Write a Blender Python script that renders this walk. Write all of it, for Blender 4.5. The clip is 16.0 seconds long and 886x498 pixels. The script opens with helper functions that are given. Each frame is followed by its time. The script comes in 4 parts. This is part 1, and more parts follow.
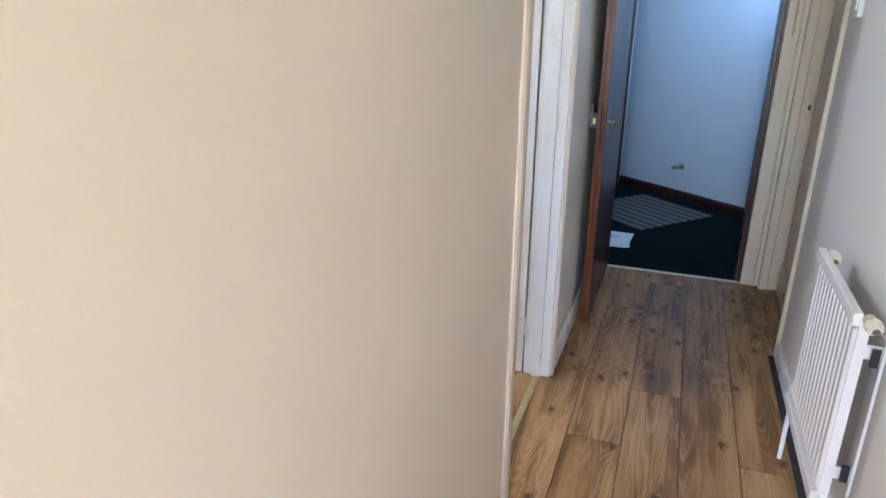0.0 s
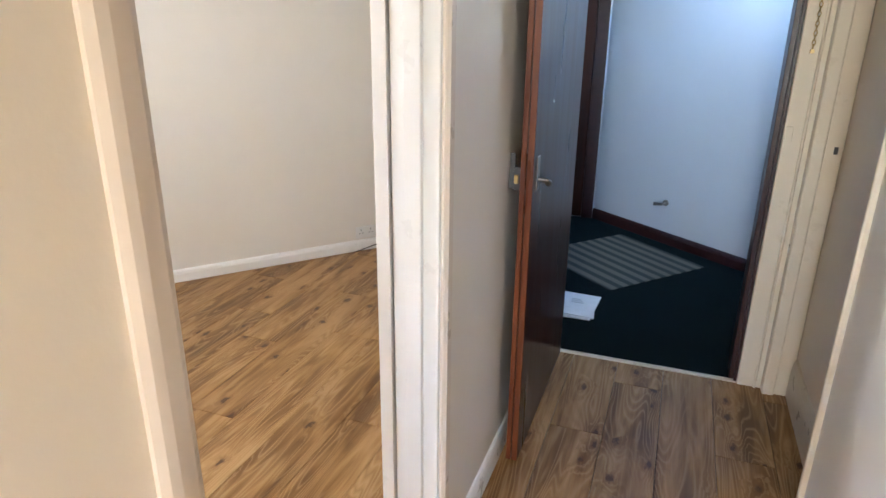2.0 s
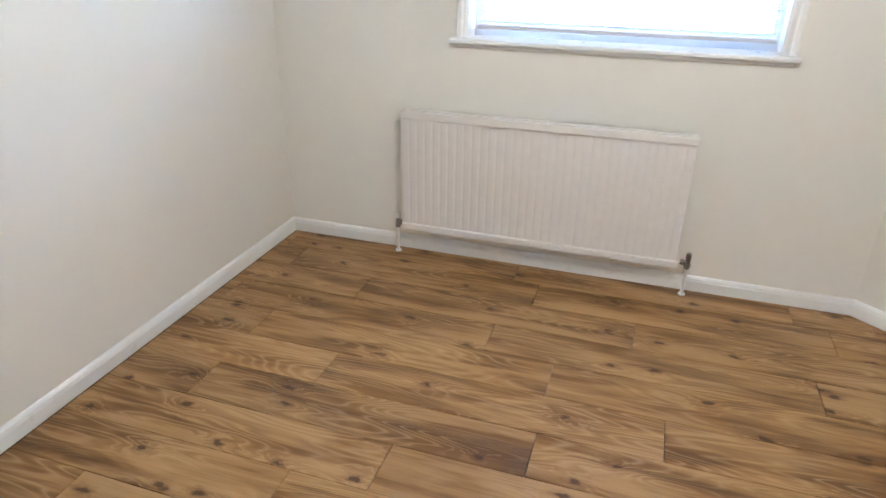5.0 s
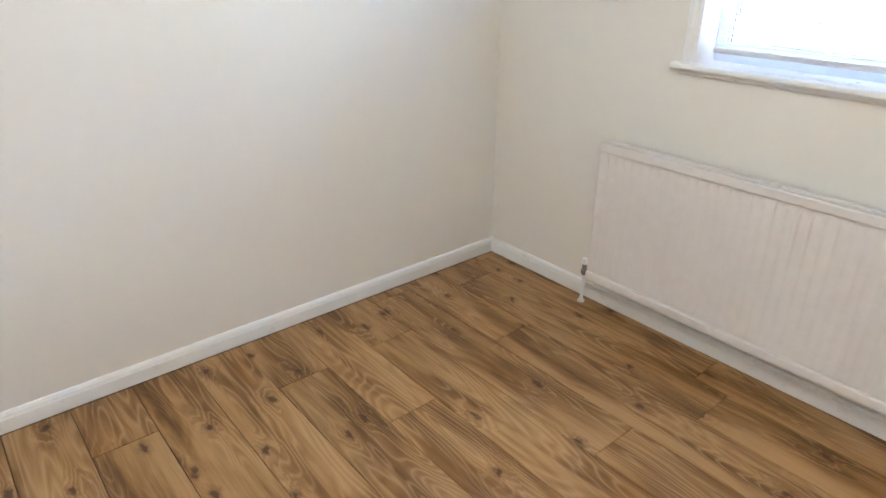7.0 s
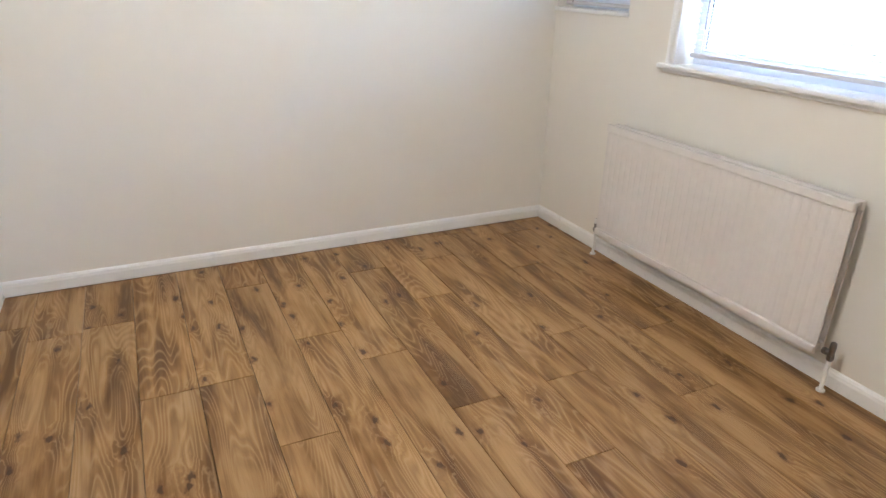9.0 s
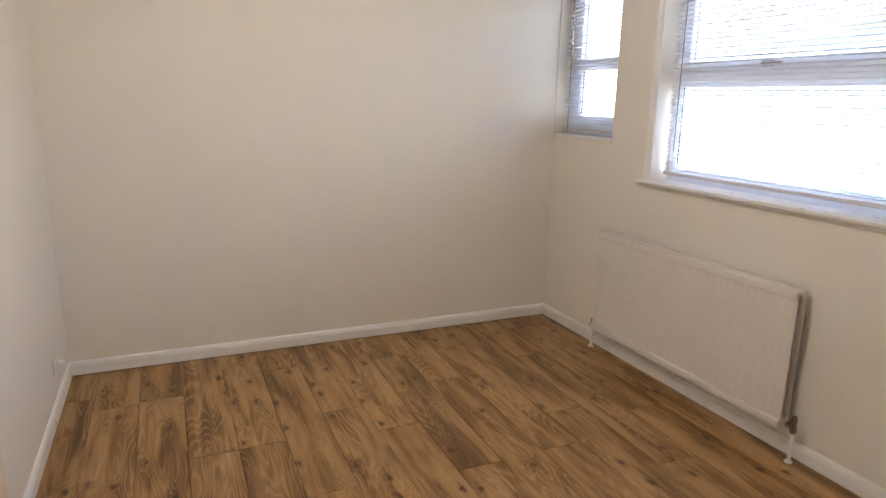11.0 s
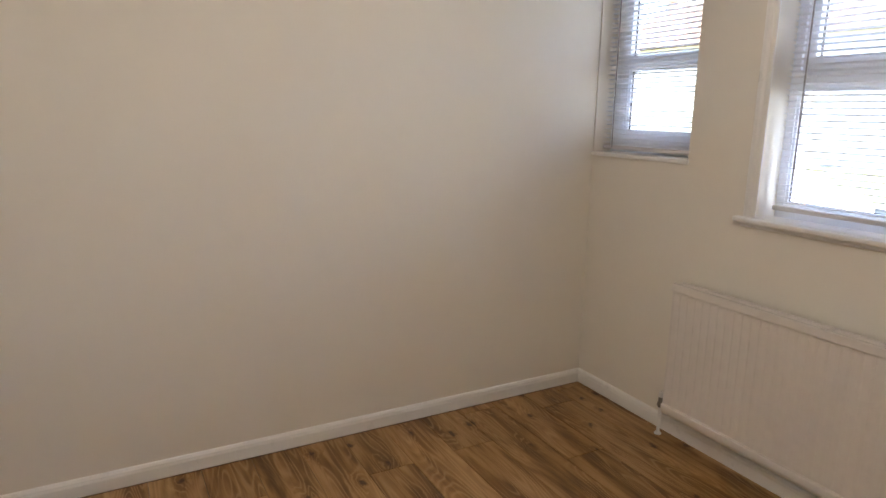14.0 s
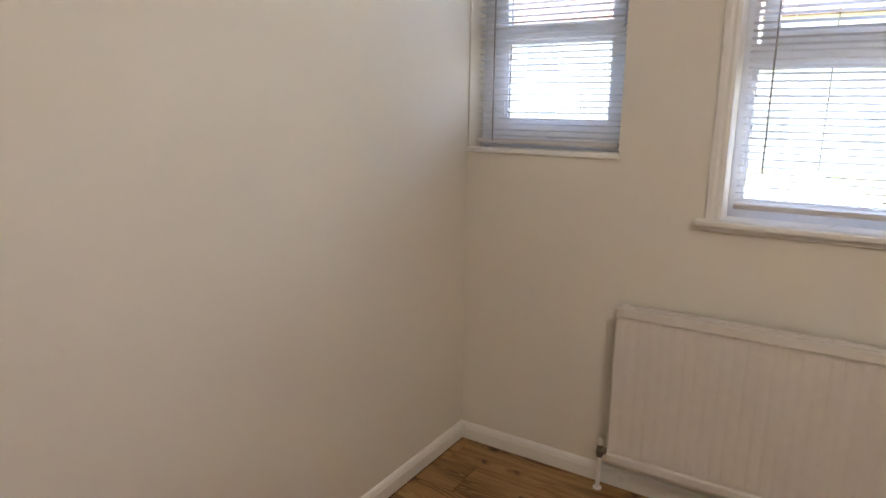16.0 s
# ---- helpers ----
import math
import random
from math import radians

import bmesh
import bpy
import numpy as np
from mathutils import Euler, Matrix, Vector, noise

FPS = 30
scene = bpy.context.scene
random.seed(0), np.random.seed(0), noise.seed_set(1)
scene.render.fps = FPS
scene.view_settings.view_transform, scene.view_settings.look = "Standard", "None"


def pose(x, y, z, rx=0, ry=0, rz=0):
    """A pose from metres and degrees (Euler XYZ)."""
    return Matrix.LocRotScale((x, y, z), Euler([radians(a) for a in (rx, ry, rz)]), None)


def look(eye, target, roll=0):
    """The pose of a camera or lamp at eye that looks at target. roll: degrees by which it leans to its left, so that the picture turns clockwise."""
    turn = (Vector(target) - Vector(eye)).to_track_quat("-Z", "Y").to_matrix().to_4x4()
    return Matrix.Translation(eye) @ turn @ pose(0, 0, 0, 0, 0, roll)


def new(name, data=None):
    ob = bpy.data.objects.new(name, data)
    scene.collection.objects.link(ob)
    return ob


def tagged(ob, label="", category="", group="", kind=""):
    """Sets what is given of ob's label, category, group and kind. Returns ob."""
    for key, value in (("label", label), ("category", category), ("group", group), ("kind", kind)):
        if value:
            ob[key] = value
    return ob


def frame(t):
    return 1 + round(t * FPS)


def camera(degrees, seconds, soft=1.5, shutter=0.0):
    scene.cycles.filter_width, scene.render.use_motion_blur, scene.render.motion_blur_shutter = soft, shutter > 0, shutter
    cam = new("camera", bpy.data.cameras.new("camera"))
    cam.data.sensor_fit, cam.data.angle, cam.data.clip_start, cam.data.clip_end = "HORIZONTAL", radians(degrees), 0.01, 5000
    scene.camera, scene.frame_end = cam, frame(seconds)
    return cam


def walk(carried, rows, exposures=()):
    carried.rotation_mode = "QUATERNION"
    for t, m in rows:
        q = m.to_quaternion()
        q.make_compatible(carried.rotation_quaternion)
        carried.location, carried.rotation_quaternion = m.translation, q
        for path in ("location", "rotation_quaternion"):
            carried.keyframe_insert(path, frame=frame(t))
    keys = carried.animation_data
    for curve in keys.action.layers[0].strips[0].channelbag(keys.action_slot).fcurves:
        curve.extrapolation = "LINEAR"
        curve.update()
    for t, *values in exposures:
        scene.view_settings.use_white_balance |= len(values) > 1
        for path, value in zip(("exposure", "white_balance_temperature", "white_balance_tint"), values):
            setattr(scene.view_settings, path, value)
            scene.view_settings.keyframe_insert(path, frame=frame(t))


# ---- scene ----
cam = camera(69.3, 16.0)
PATH = [
    (0, (-0.26, 0.421, 1.5), (-0.91, 2.188, 0.826), 0.5),
    (0.5, (-0.143, 0.679, 1.501), (-0.65, 2.493, 0.827), 0.7),
    (1, (-0.115, 0.904, 1.493), (-0.606, 2.721, 0.816), 1.0),
    (1.5, (-0.149, 1.252, 1.524), (-0.637, 3.071, 0.85), 0.7),
    (2, (-0.194, 1.629, 1.521), (-0.837, 3.399, 0.847), 0.6),
    (2.2, (-0.213, 1.702, 1.52), (-1.064, 3.389, 0.865), 0.8),
    (2.5, (-0.243, 1.897, 1.5), (-1.324, 3.441, 0.83), 0.6),
    (2.9, (-0.342, 2.097, 1.5), (-1.597, 3.493, 0.81), -0.0),
    (3, (-0.362, 2.121, 1.5), (-1.669, 3.452, 0.779), 0.6),
    (3.5, (-0.422, 2.245, 1.451), (-1.951, 3.277, 0.678), 0.2),
    (4, (-0.465, 2.378, 1.506), (-2.254, 2.76, 0.7), 1.2),
    (4.5, (-0.596, 2.411, 1.511), (-2.383, 2.141, 0.654), 1.1),
    (5, (-0.843, 2.391, 1.534), (-2.557, 1.839, 0.663), 0.7),
    (5.2, (-0.915, 2.373, 1.536), (-2.601, 1.738, 0.666), 0.6),
    (7.3, (-1.659, 2.931, 1.505), (-2.612, 1.398, 0.645), 0.7),
    (7.5, (-1.677, 3.031, 1.506), (-2.495, 1.423, 0.642), 1.0),
    (8, (-1.617, 3.336, 1.512), (-2.364, 1.694, 0.649), 0.9),
    (8.5, (-1.617, 3.637, 1.497), (-2.376, 1.997, 0.64), 1.1),
    (8.7, (-1.55, 3.761, 1.496), (-2.342, 2.125, 0.663), 1.5),
    (10.8, (-1.315, 4.398, 1.536), (-2.093, 2.621, 1.046), 1.2),
    (11, (-1.312, 4.398, 1.551), (-2.089, 2.613, 1.093), 1.1),
    (11.5, (-1.315, 4.41, 1.555), (-2.083, 2.612, 1.137), 1.1),
    (12, (-1.324, 4.379, 1.547), (-2.088, 2.578, 1.13), 1.1),
    (12.5, (-1.338, 4.253, 1.541), (-2.109, 2.457, 1.117), 1.0),
    (13, (-1.345, 3.943, 1.569), (-2.115, 2.148, 1.138), 1.0),
    (13.5, (-1.404, 3.616, 1.512), (-2.256, 1.856, 1.093), 1.0),
    (14, (-1.453, 3.23, 1.541), (-2.381, 1.511, 1.115), 0.9),
    (14.5, (-1.458, 2.893, 1.522), (-2.598, 1.307, 1.095), 0.8),
    (15, (-1.456, 2.568, 1.474), (-2.86, 1.205, 1.063), 0.8),
    (15.5, (-1.506, 2.193, 1.502), (-3.008, 0.947, 1.06), 0.8),
    (16, (-1.463, 1.893, 1.488), (-3.117, 0.854, 1.059), 0.8),
]
EXPOSURES = [
    (0, 4.62, 5150, 10), (0.5, 4.80, 5400, 10), (1.0, 4.94, 5400, 10), (2.0, 5.13, 5900, 12), (3, 4.98, 5350, 9), (3.5, 4.78, 5250, 8), (4.2, 4.70, 5450, 9), (4.6, 4.84, 5500, 9), (5, 4.77, 5600, 8),
    (7.5, 4.74, 5700, 8), (8.5, 4.74, 5750, 9), (10.8, 4.12, 6750, 16), (11.5, 3.96, 6800, 16), (13, 3.92, 6950, 16), (14.5, 3.68, 7050, 16), (16, 3.70, 7150, 16),
]
walk(cam, [(t, look(eye, target, roll)) for t, eye, target, roll in PATH], EXPOSURES)

# ---- light ----
world = bpy.data.worlds.new("world")
scene.world = world
world.use_nodes = True
wn = world.node_tree
sky = wn.nodes.new("ShaderNodeTexSky")
sky.sky_type, sky.sun_disc = "NISHITA", False
sky.sun_elevation, sky.sun_rotation = radians(48), radians(0)
wn.links.new(sky.outputs[0], wn.nodes["Background"].inputs[0])
wn.nodes["Background"].inputs[1].default_value = 0.15


def lamp(name, kind, m, energy, color, **values):
    data = bpy.data.lights.new(name, kind)
    data.energy, data.color = energy, color
    for key, value in values.items():
        if key == "angle":
            data.angle = value
        elif key == "size":
            data.shape, data.size, data.size_y = "RECTANGLE", value[0], value[1]
        elif key == "radius":
            data.shadow_soft_size = value
    ob = new(name, data)
    ob.matrix_world = m
    return ob


lamp("sun", "SUN", look((0.05, 6, 7), (0, 0, 0)), 4.5, (1.0, 0.95, 0.87), angle=radians(0.5))
lamp("room_ceiling_light", "POINT", pose(-2.0, 2.5, 2.30), 2.0, (1.0, 0.93, 0.84), radius=0.12)
lamp("lobby_light", "AREA", look((0.12, 5.60, 2.30), (-0.22, 6.38, 1.95)), 0.42, (0.45, 0.66, 1.0), size=(0.35, 0.35))
lamp("hall_light", "AREA", look((-0.38, -1.88, 1.5), (-0.2, 1, 1.4)), 2.55, (1.0, 0.90, 0.77), size=(0.4, 0.7))

# ---- materials ----


class Mat:
    """A small builder of node materials."""

    def __init__(self, name, rough=0.5, metal=0.0):
        self.m = bpy.data.materials.new(name)
        self.m.use_nodes = True
        self.t = self.m.node_tree
        self.b = self.t.nodes["Principled BSDF"]
        self.b.inputs["Roughness"].default_value = rough
        self.b.inputs["Metallic"].default_value = metal

    def node(self, kind, **ins):
        n = self.t.nodes.new("ShaderNode" + kind)
        for key, value in ins.items():
            self.put(n, key, value)
        return n

    def put(self, n, key, value):
        if key.startswith("i") and key[1:].isdigit():
            key = int(key[1:])
        if hasattr(value, "is_output"):
            self.t.links.new(value, n.inputs[key])
        else:
            n.inputs[key].default_value = value

    def math(self, op, a, b=0.0):
        n = self.node("Math", i0=a, i1=b)
        n.operation = op
        return n.outputs[0]

    def pos(self, scale=(1, 1, 1), offset=None):
        src = self.node("NewGeometry").outputs["Position"]
        if offset is not None:
            v = self.t.nodes.new("ShaderNodeVectorMath")
            v.operation = "ADD"
            self.t.links.new(src, v.inputs[0])
            self.t.links.new(offset, v.inputs[1])
            src = v.outputs[0]
        mp = self.t.nodes.new("ShaderNodeMapping")
        self.t.links.new(src, mp.inputs[0])
        mp.inputs["Scale"].default_value = scale
        return mp.outputs[0]

    def noise(self, vec, scale, detail=3.0, rough=0.5, distort=0.0):
        n = self.node("TexNoise", Vector=vec, Scale=scale, Detail=detail, Roughness=rough, Distortion=distort)
        return n.outputs[0]

    def mix(self, fac, a, b, kind="MIX"):
        n = self.t.nodes.new("ShaderNodeMix")
        n.data_type, n.blend_type = "RGBA", kind
        for i, v in ((0, fac), (6, a), (7, b)):
            if hasattr(v, "is_output"):
                self.t.links.new(v, n.inputs[i])
            else:
                n.inputs[i].default_value = v if i == 0 else (*v, 1)
        return n.outputs[2]

    def ramp(self, fac, *stops):
        n = self.t.nodes.new("ShaderNodeValToRGB")
        self.t.links.new(fac, n.inputs[0])
        e = n.color_ramp.elements
        while len(e) < len(stops):
            e.new(0.5)
        for el, (p, c) in zip(e, stops):
            el.position, el.color = p, (*c, 1) if len(c) == 3 else c
        return n.outputs[0]

    def range(self, v, a, b, c, d):
        return self.node("MapRange", i0=v, i1=a, i2=b, i3=c, i4=d).outputs[0]

    def color(self, v):
        self.put(self.b, "Base Color", v if hasattr(v, "is_output") else (*v, 1))
        return self

    def bump(self, h, strength=0.2, dist=0.002):
        n = self.node("Bump", Height=h, Strength=strength, Distance=dist)
        self.t.links.new(n.outputs[0], self.b.inputs["Normal"])
        return self


def paint(name, c, rough=0.55, vary=0.04, relief=0.12, fine=160):
    m = Mat(name, rough)
    big = m.noise(m.pos(), 0.9, 3)
    small = m.noise(m.pos(), 14, 4)
    f = m.math("ADD", m.range(big, 0.3, 0.7, -vary, vary), m.range(small, 0.3, 0.7, -vary * 0.4, vary * 0.4))
    dark = tuple(v * 0.8 for v in c)
    light = tuple(min(1, v * 1.12) for v in c)
    m.color(m.mix(m.math("ADD", f, 0.6), dark, light))
    m.put(m.b, "Roughness", m.range(small, 0.3, 0.7, rough - 0.06, rough + 0.06))
    m.bump(m.math("ADD", m.noise(m.pos(), fine, 2), m.math("MULTIPLY", small, 1.5)), relief, 0.0015)
    return m.m


def plain(name, c, rough=0.4, metal=0.0, vary=0.1):
    m = Mat(name, rough, metal)
    n = m.noise(m.pos(), 25, 3)
    m.color(m.mix(m.range(n, 0.3, 0.7, 0, 1), tuple(v * (1 - vary) for v in c), tuple(min(1, v * (1 + vary)) for v in c)))
    m.bump(m.noise(m.pos(), 180, 2), 0.05, 0.001)
    return m.m


def laminate():
    m = Mat("oak_laminate", 0.42)
    rnd = m.node("ObjectInfo").outputs["Random"]
    off = m.node("CombineXYZ", i0=m.math("MULTIPLY", rnd, 37.0), i1=m.math("MULTIPLY", rnd, 91.0), i2=m.math("MULTIPLY", rnd, 53.0)).outputs[0]
    cell = m.node("TexVoronoi", Vector=m.pos((8.5, 4.6, 1), off), Scale=1.0)
    cell.voronoi_dimensions = "2D"
    near = m.math("ADD", cell.outputs[0], m.math("ADD", m.math("MULTIPLY", m.noise(m.pos((60, 30, 1), off), 1.0, 3), 0.34), m.range(m.node("SeparateColor", i0=cell.outputs[1]).outputs[0], 0.34, 0.38, 0, 0.6)))
    swell = m.math("POWER", m.range(near, 0.08, 0.9, 1, 0), 2.0)
    warp = m.noise(m.pos((9.0, 0.95, 1), off), 1.0, 1.3, 0.4, 0.2)
    patches = m.noise(m.pos((11, 1.9, 1), off), 1.0, 3, 0.5, 0.5)
    field = m.math("ADD", warp, m.math("MULTIPLY", swell, 0.14))
    streak = m.noise(m.pos((42, 1.3, 1), off), 1.0, 4, 0.6)
    fine = m.noise(m.pos((240, 7, 1), off), 1.0, 3, 0.6)
    mixed = m.math("ADD", m.math("ADD", m.math("MULTIPLY", patches, 0.8), m.math("MULTIPLY", field, 0.2)), m.math("MULTIPLY", m.math("SUBTRACT", streak, 0.5), 0.30))
    base = m.ramp(mixed, (0.38, (0.50, 0.32, 0.165)), (0.48, (0.40, 0.24, 0.112)), (0.57, (0.25, 0.135, 0.055)), (0.66, (0.145, 0.072, 0.029)))
    rings = m.math("FRACT", m.math("MULTIPLY", field, 23.0))
    tri = m.math("MULTIPLY", m.math("ABSOLUTE", m.math("SUBTRACT", rings, 0.5)), 2.0)
    patch = m.range(m.noise(m.pos((5, 1.6, 1), off), 1.0, 2), 0.38, 0.52, 0.15, 1)
    c = m.mix(m.math("MULTIPLY", m.math("MULTIPLY", m.range(tri, 0.55, 0.95, 0, 1), patch), 0.42), base, (0.60, 0.42, 0.25))
    c = m.mix(m.math("MULTIPLY", m.math("MULTIPLY", m.range(tri, 0.45, 0.10, 0, 1), patch), 0.25), c, (0.17, 0.088, 0.038))
    c = m.mix(m.math("MULTIPLY", m.range(fine, 0.5, 0.75, 0, 1), 0.22), c, (0.15, 0.072, 0.03))
    line = tri
    c = m.mix(m.math("MULTIPLY", m.range(near, 0.26, 0.42, 1, 0), 0.45), c, (0.17, 0.07, 0.028))
    c = m.mix(m.math("MULTIPLY", m.range(near, 0.22, 0.29, 1, 0), 0.8), c, (0.045, 0.017, 0.008))
    tone = m.range(rnd, 0, 1, 0.83, 0.95)
    hsv = m.node("HueSaturation", Color=c, Value=tone, Saturation=1.13)
    m.color(hsv.outputs[0])
    m.put(m.b, "Roughness", m.range(streak, 0.3, 0.7, 0.36, 0.5))
    m.bump(m.math("ADD", fine, m.math("MULTIPLY", line, 0.5)), 0.10, 0.0008)
    return m.m


def mahogany(name, dark, light):
    m = Mat(name, 0.32)
    m.b.inputs["Specular IOR Level"].default_value = 0.32
    g = m.noise(m.pos((16, 16, 1.6)), 1.0, 4, 0.5, 0.6)
    f = m.noise(m.pos((220, 220, 8)), 1.0, 3)
    c = m.mix(m.range(g, 0.35, 0.68, 0, 1), dark, light)
    c = m.mix(m.math("MULTIPLY", m.range(f, 0.5, 0.75, 0, 1), 0.2), c, tuple(v * 0.5 for v in dark))
    m.color(c)
    m.put(m.b, "Roughness", m.range(g, 0.3, 0.7, 0.27, 0.33))
    m.bump(f, 0.02, 0.0003)
    return m.m


def carpet(name, a, b, scale=300):
    m = Mat(name, 0.95)
    m.b.inputs["Specular IOR Level"].default_value = 0.1
    n = m.noise(m.pos(), scale, 3, 0.7)
    w = m.noise(m.pos(), 5, 4)
    m.color(m.mix(m.range(m.math("ADD", n, m.math("MULTIPLY", w, 0.3)), 0.4, 0.85, 0, 1), a, b))
    m.bump(n, 0.8, 0.004)
    return m.m


def mat_stripes():
    m = Mat("striped_mat_fibre", 0.95)
    mp = m.t.nodes.new("ShaderNodeMapping")
    m.t.links.new(m.node("NewGeometry").outputs["Position"], mp.inputs[0])
    mp.inputs["Rotation"].default_value = (0, 0, radians(-49))
    sep = m.node("SeparateXYZ", i0=mp.outputs[0])
    w = m.math("FRACT", m.math("MULTIPLY", sep.outputs[0], 11.0))
    tri = m.math("ABSOLUTE", m.math("SUBTRACT", w, 0.5))
    n = m.noise(m.pos(), 240, 3, 0.7)
    s = m.range(m.math("ADD", tri, m.math("MULTIPLY", n, 0.15)), 0.27, 0.37, 0, 1)
    c = m.mix(s, (0.035, 0.045, 0.04), (0.16, 0.15, 0.12))
    m.color(m.mix(m.math("MULTIPLY", n, 0.5), c, (0.03, 0.03, 0.03)))
    m.bump(n, 0.8, 0.003)
    return m.m


def glass_mat():
    m = Mat("window_glass", 0.02)
    m.b.inputs["Transmission Weight"].default_value = 1.0
    m.b.inputs["IOR"].default_value = 1.1
    m.color((0.97, 0.99, 0.98))
    return m.m


def brick_mat(name, a, b):
    m = Mat(name, 0.85)
    br = m.node("TexBrick", Vector=m.pos((1, 1, 1)), Scale=4.5)
    br.inputs["Color1"].default_value, br.inputs["Color2"].default_value = (*a, 1), (*b, 1)
    br.inputs["Mortar"].default_value = (0.4, 0.37, 0.33, 1)
    m.color(br.outputs[0])
    return m.m


WALL = paint("room_paint", (0.84, 0.80, 0.725), 0.6)
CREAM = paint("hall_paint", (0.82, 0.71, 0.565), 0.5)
HALLW = paint("hall_white_paint", (0.80, 0.75, 0.675), 0.5)
LOBBY = paint("lobby_paint", (0.62, 0.66, 0.70), 0.35)
CEIL = paint("ceiling_paint", (0.80, 0.78, 0.73), 0.8)
GLOSS = paint("white_gloss", (0.88, 0.87, 0.85), 0.32, 0.01, 0.012, 60)
CGLOSS = paint("cream_gloss", (0.66, 0.58, 0.45), 0.32, 0.03, 0.08, 60)
# cream darkened in its colour to offset room light on the architrave
TRIMC = paint("shaded_cream_trim", (0.60, 0.49, 0.38), 0.4, 0.02, 0.05, 60)
# white trim with the hall's warm light put into its colour
TRIMP = paint("warm_lit_white_gloss", (0.74, 0.65, 0.56), 0.32, 0.02, 0.05, 60)
UPVC = plain("white_upvc", (0.86, 0.89, 0.94), 0.25, 0, 0.02)
SLAT = plain("blind_enamel", (0.80, 0.82, 0.86), 0.35, 0, 0.02)
# grey colour carries the shade of the gap between the radiator panels
FINS = plain("gap_shade_fins", (0.38, 0.35, 0.32), 0.8, 0, 0.3)
RAIL = plain("rail_enamel", (0.66, 0.63, 0.63), 0.35, 0, 0.02)
RADP = plain("radiator_enamel", (0.80, 0.755, 0.715), 0.30, 0, 0.02)
OLDW = plain("aged_white_plastic", (0.70, 0.64, 0.50), 0.4, 0, 0.05)
WHITEP = plain("white_plastic", (0.82, 0.81, 0.78), 0.3, 0, 0.02)
CHROME = plain("worn_chrome", (0.30, 0.28, 0.26), 0.28, 1.0, 0.15)
BRASS = plain("brass", (0.55, 0.40, 0.18), 0.3, 1.0, 0.15)
BLACK = plain("black_plastic", (0.02, 0.02, 0.022), 0.4)
DARKGAP = plain("dark_gap", (0.03, 0.026, 0.022), 0.9)
LAM = laminate()
DOORW = mahogany("varnished_mahogany", (0.026, 0.007, 0.004), (0.055, 0.015, 0.007))
DOORE = mahogany("worn_mahogany_edge", (0.10, 0.026, 0.010), (0.21, 0.060, 0.020))
DKWOOD = plain("dark_stained_wood", (0.032, 0.010, 0.009), 0.3, 0, 0.25)
CARPET = carpet("dark_green_carpet", (0.0014, 0.005, 0.006), (0.004, 0.013, 0.015))
MATM = mat_stripes()
PAPER = plain("white_paper", (0.78, 0.79, 0.82), 0.7, 0, 0.04)
INK = plain("grey_print", (0.3, 0.32, 0.36), 0.7)
GOLD = plain("brass_threshold", (0.62, 0.50, 0.26), 0.35, 0.6, 0.1)
GLASS = glass_mat()
RUBBER = plain("black_gasket", (0.03, 0.03, 0.035), 0.6)

# ---- mesh helpers ----


def obj(name, bm, material, label="", category="", kind="", group=""):
    me = bpy.data.meshes.new(name)
    bm.to_mesh(me)
    bm.free()
    me.materials.append(material)
    return tagged(new(name, me), label, category, group, kind)


def part(name, bm, material, parent, label="", kind=""):
    ob = obj(name, bm, material, label, "", kind)
    ob.parent = parent
    return ob


def base(name, at, label, category, group=""):
    e = new(name)
    e.empty_display_size = 0.1
    e.location = at
    return tagged(e, label, category, group)


def box(bm, a, b, bevel=0.0, seg=2, m=None):
    """A box from corner a to corner b, its edges bevelled."""
    a, b = Vector(a), Vector(b)
    t = Matrix.Translation((a + b) / 2) @ Matrix.Diagonal((*(abs(v) for v in b - a), 1))
    vs = bmesh.ops.create_cube(bm, size=1, matrix=t)["verts"]
    if bevel:
        es = list({e for v in vs for e in v.link_edges})
        r = bmesh.ops.bevel(bm, geom=es, offset=bevel, segments=seg, affect="EDGES", profile=0.5)
        vs = list({v for f in r["faces"] for v in f.verts} | {v for v in vs if v.is_valid})
    if m is not None:
        bmesh.ops.transform(bm, matrix=m, verts=vs)
    return bm


def tube(bm, a, b, r, n=16, r2=None, bevel=0.0):
    a, b = Vector(a), Vector(b)
    d = b - a
    m = Matrix.Translation((a + b) / 2) @ d.to_track_quat("Z", "Y").to_matrix().to_4x4()
    vs = bmesh.ops.create_cone(bm, cap_ends=True, segments=n, radius1=r, radius2=r if r2 is None else r2, depth=d.length, matrix=m)["verts"]
    if bevel:
        es = [e for e in {e for v in vs for e in v.link_edges} if any(len(f.verts) > 4 for f in e.link_faces)]
        bmesh.ops.bevel(bm, geom=es, offset=bevel, segments=2, affect="EDGES")
    return bm


def B(*boxes, bevel=0.0):
    bm = bmesh.new()
    for a, b in boxes:
        box(bm, a, b, bevel)
    return bm


def rel(points, at):
    return [tuple(Vector(p) - Vector(at)) for p in points]


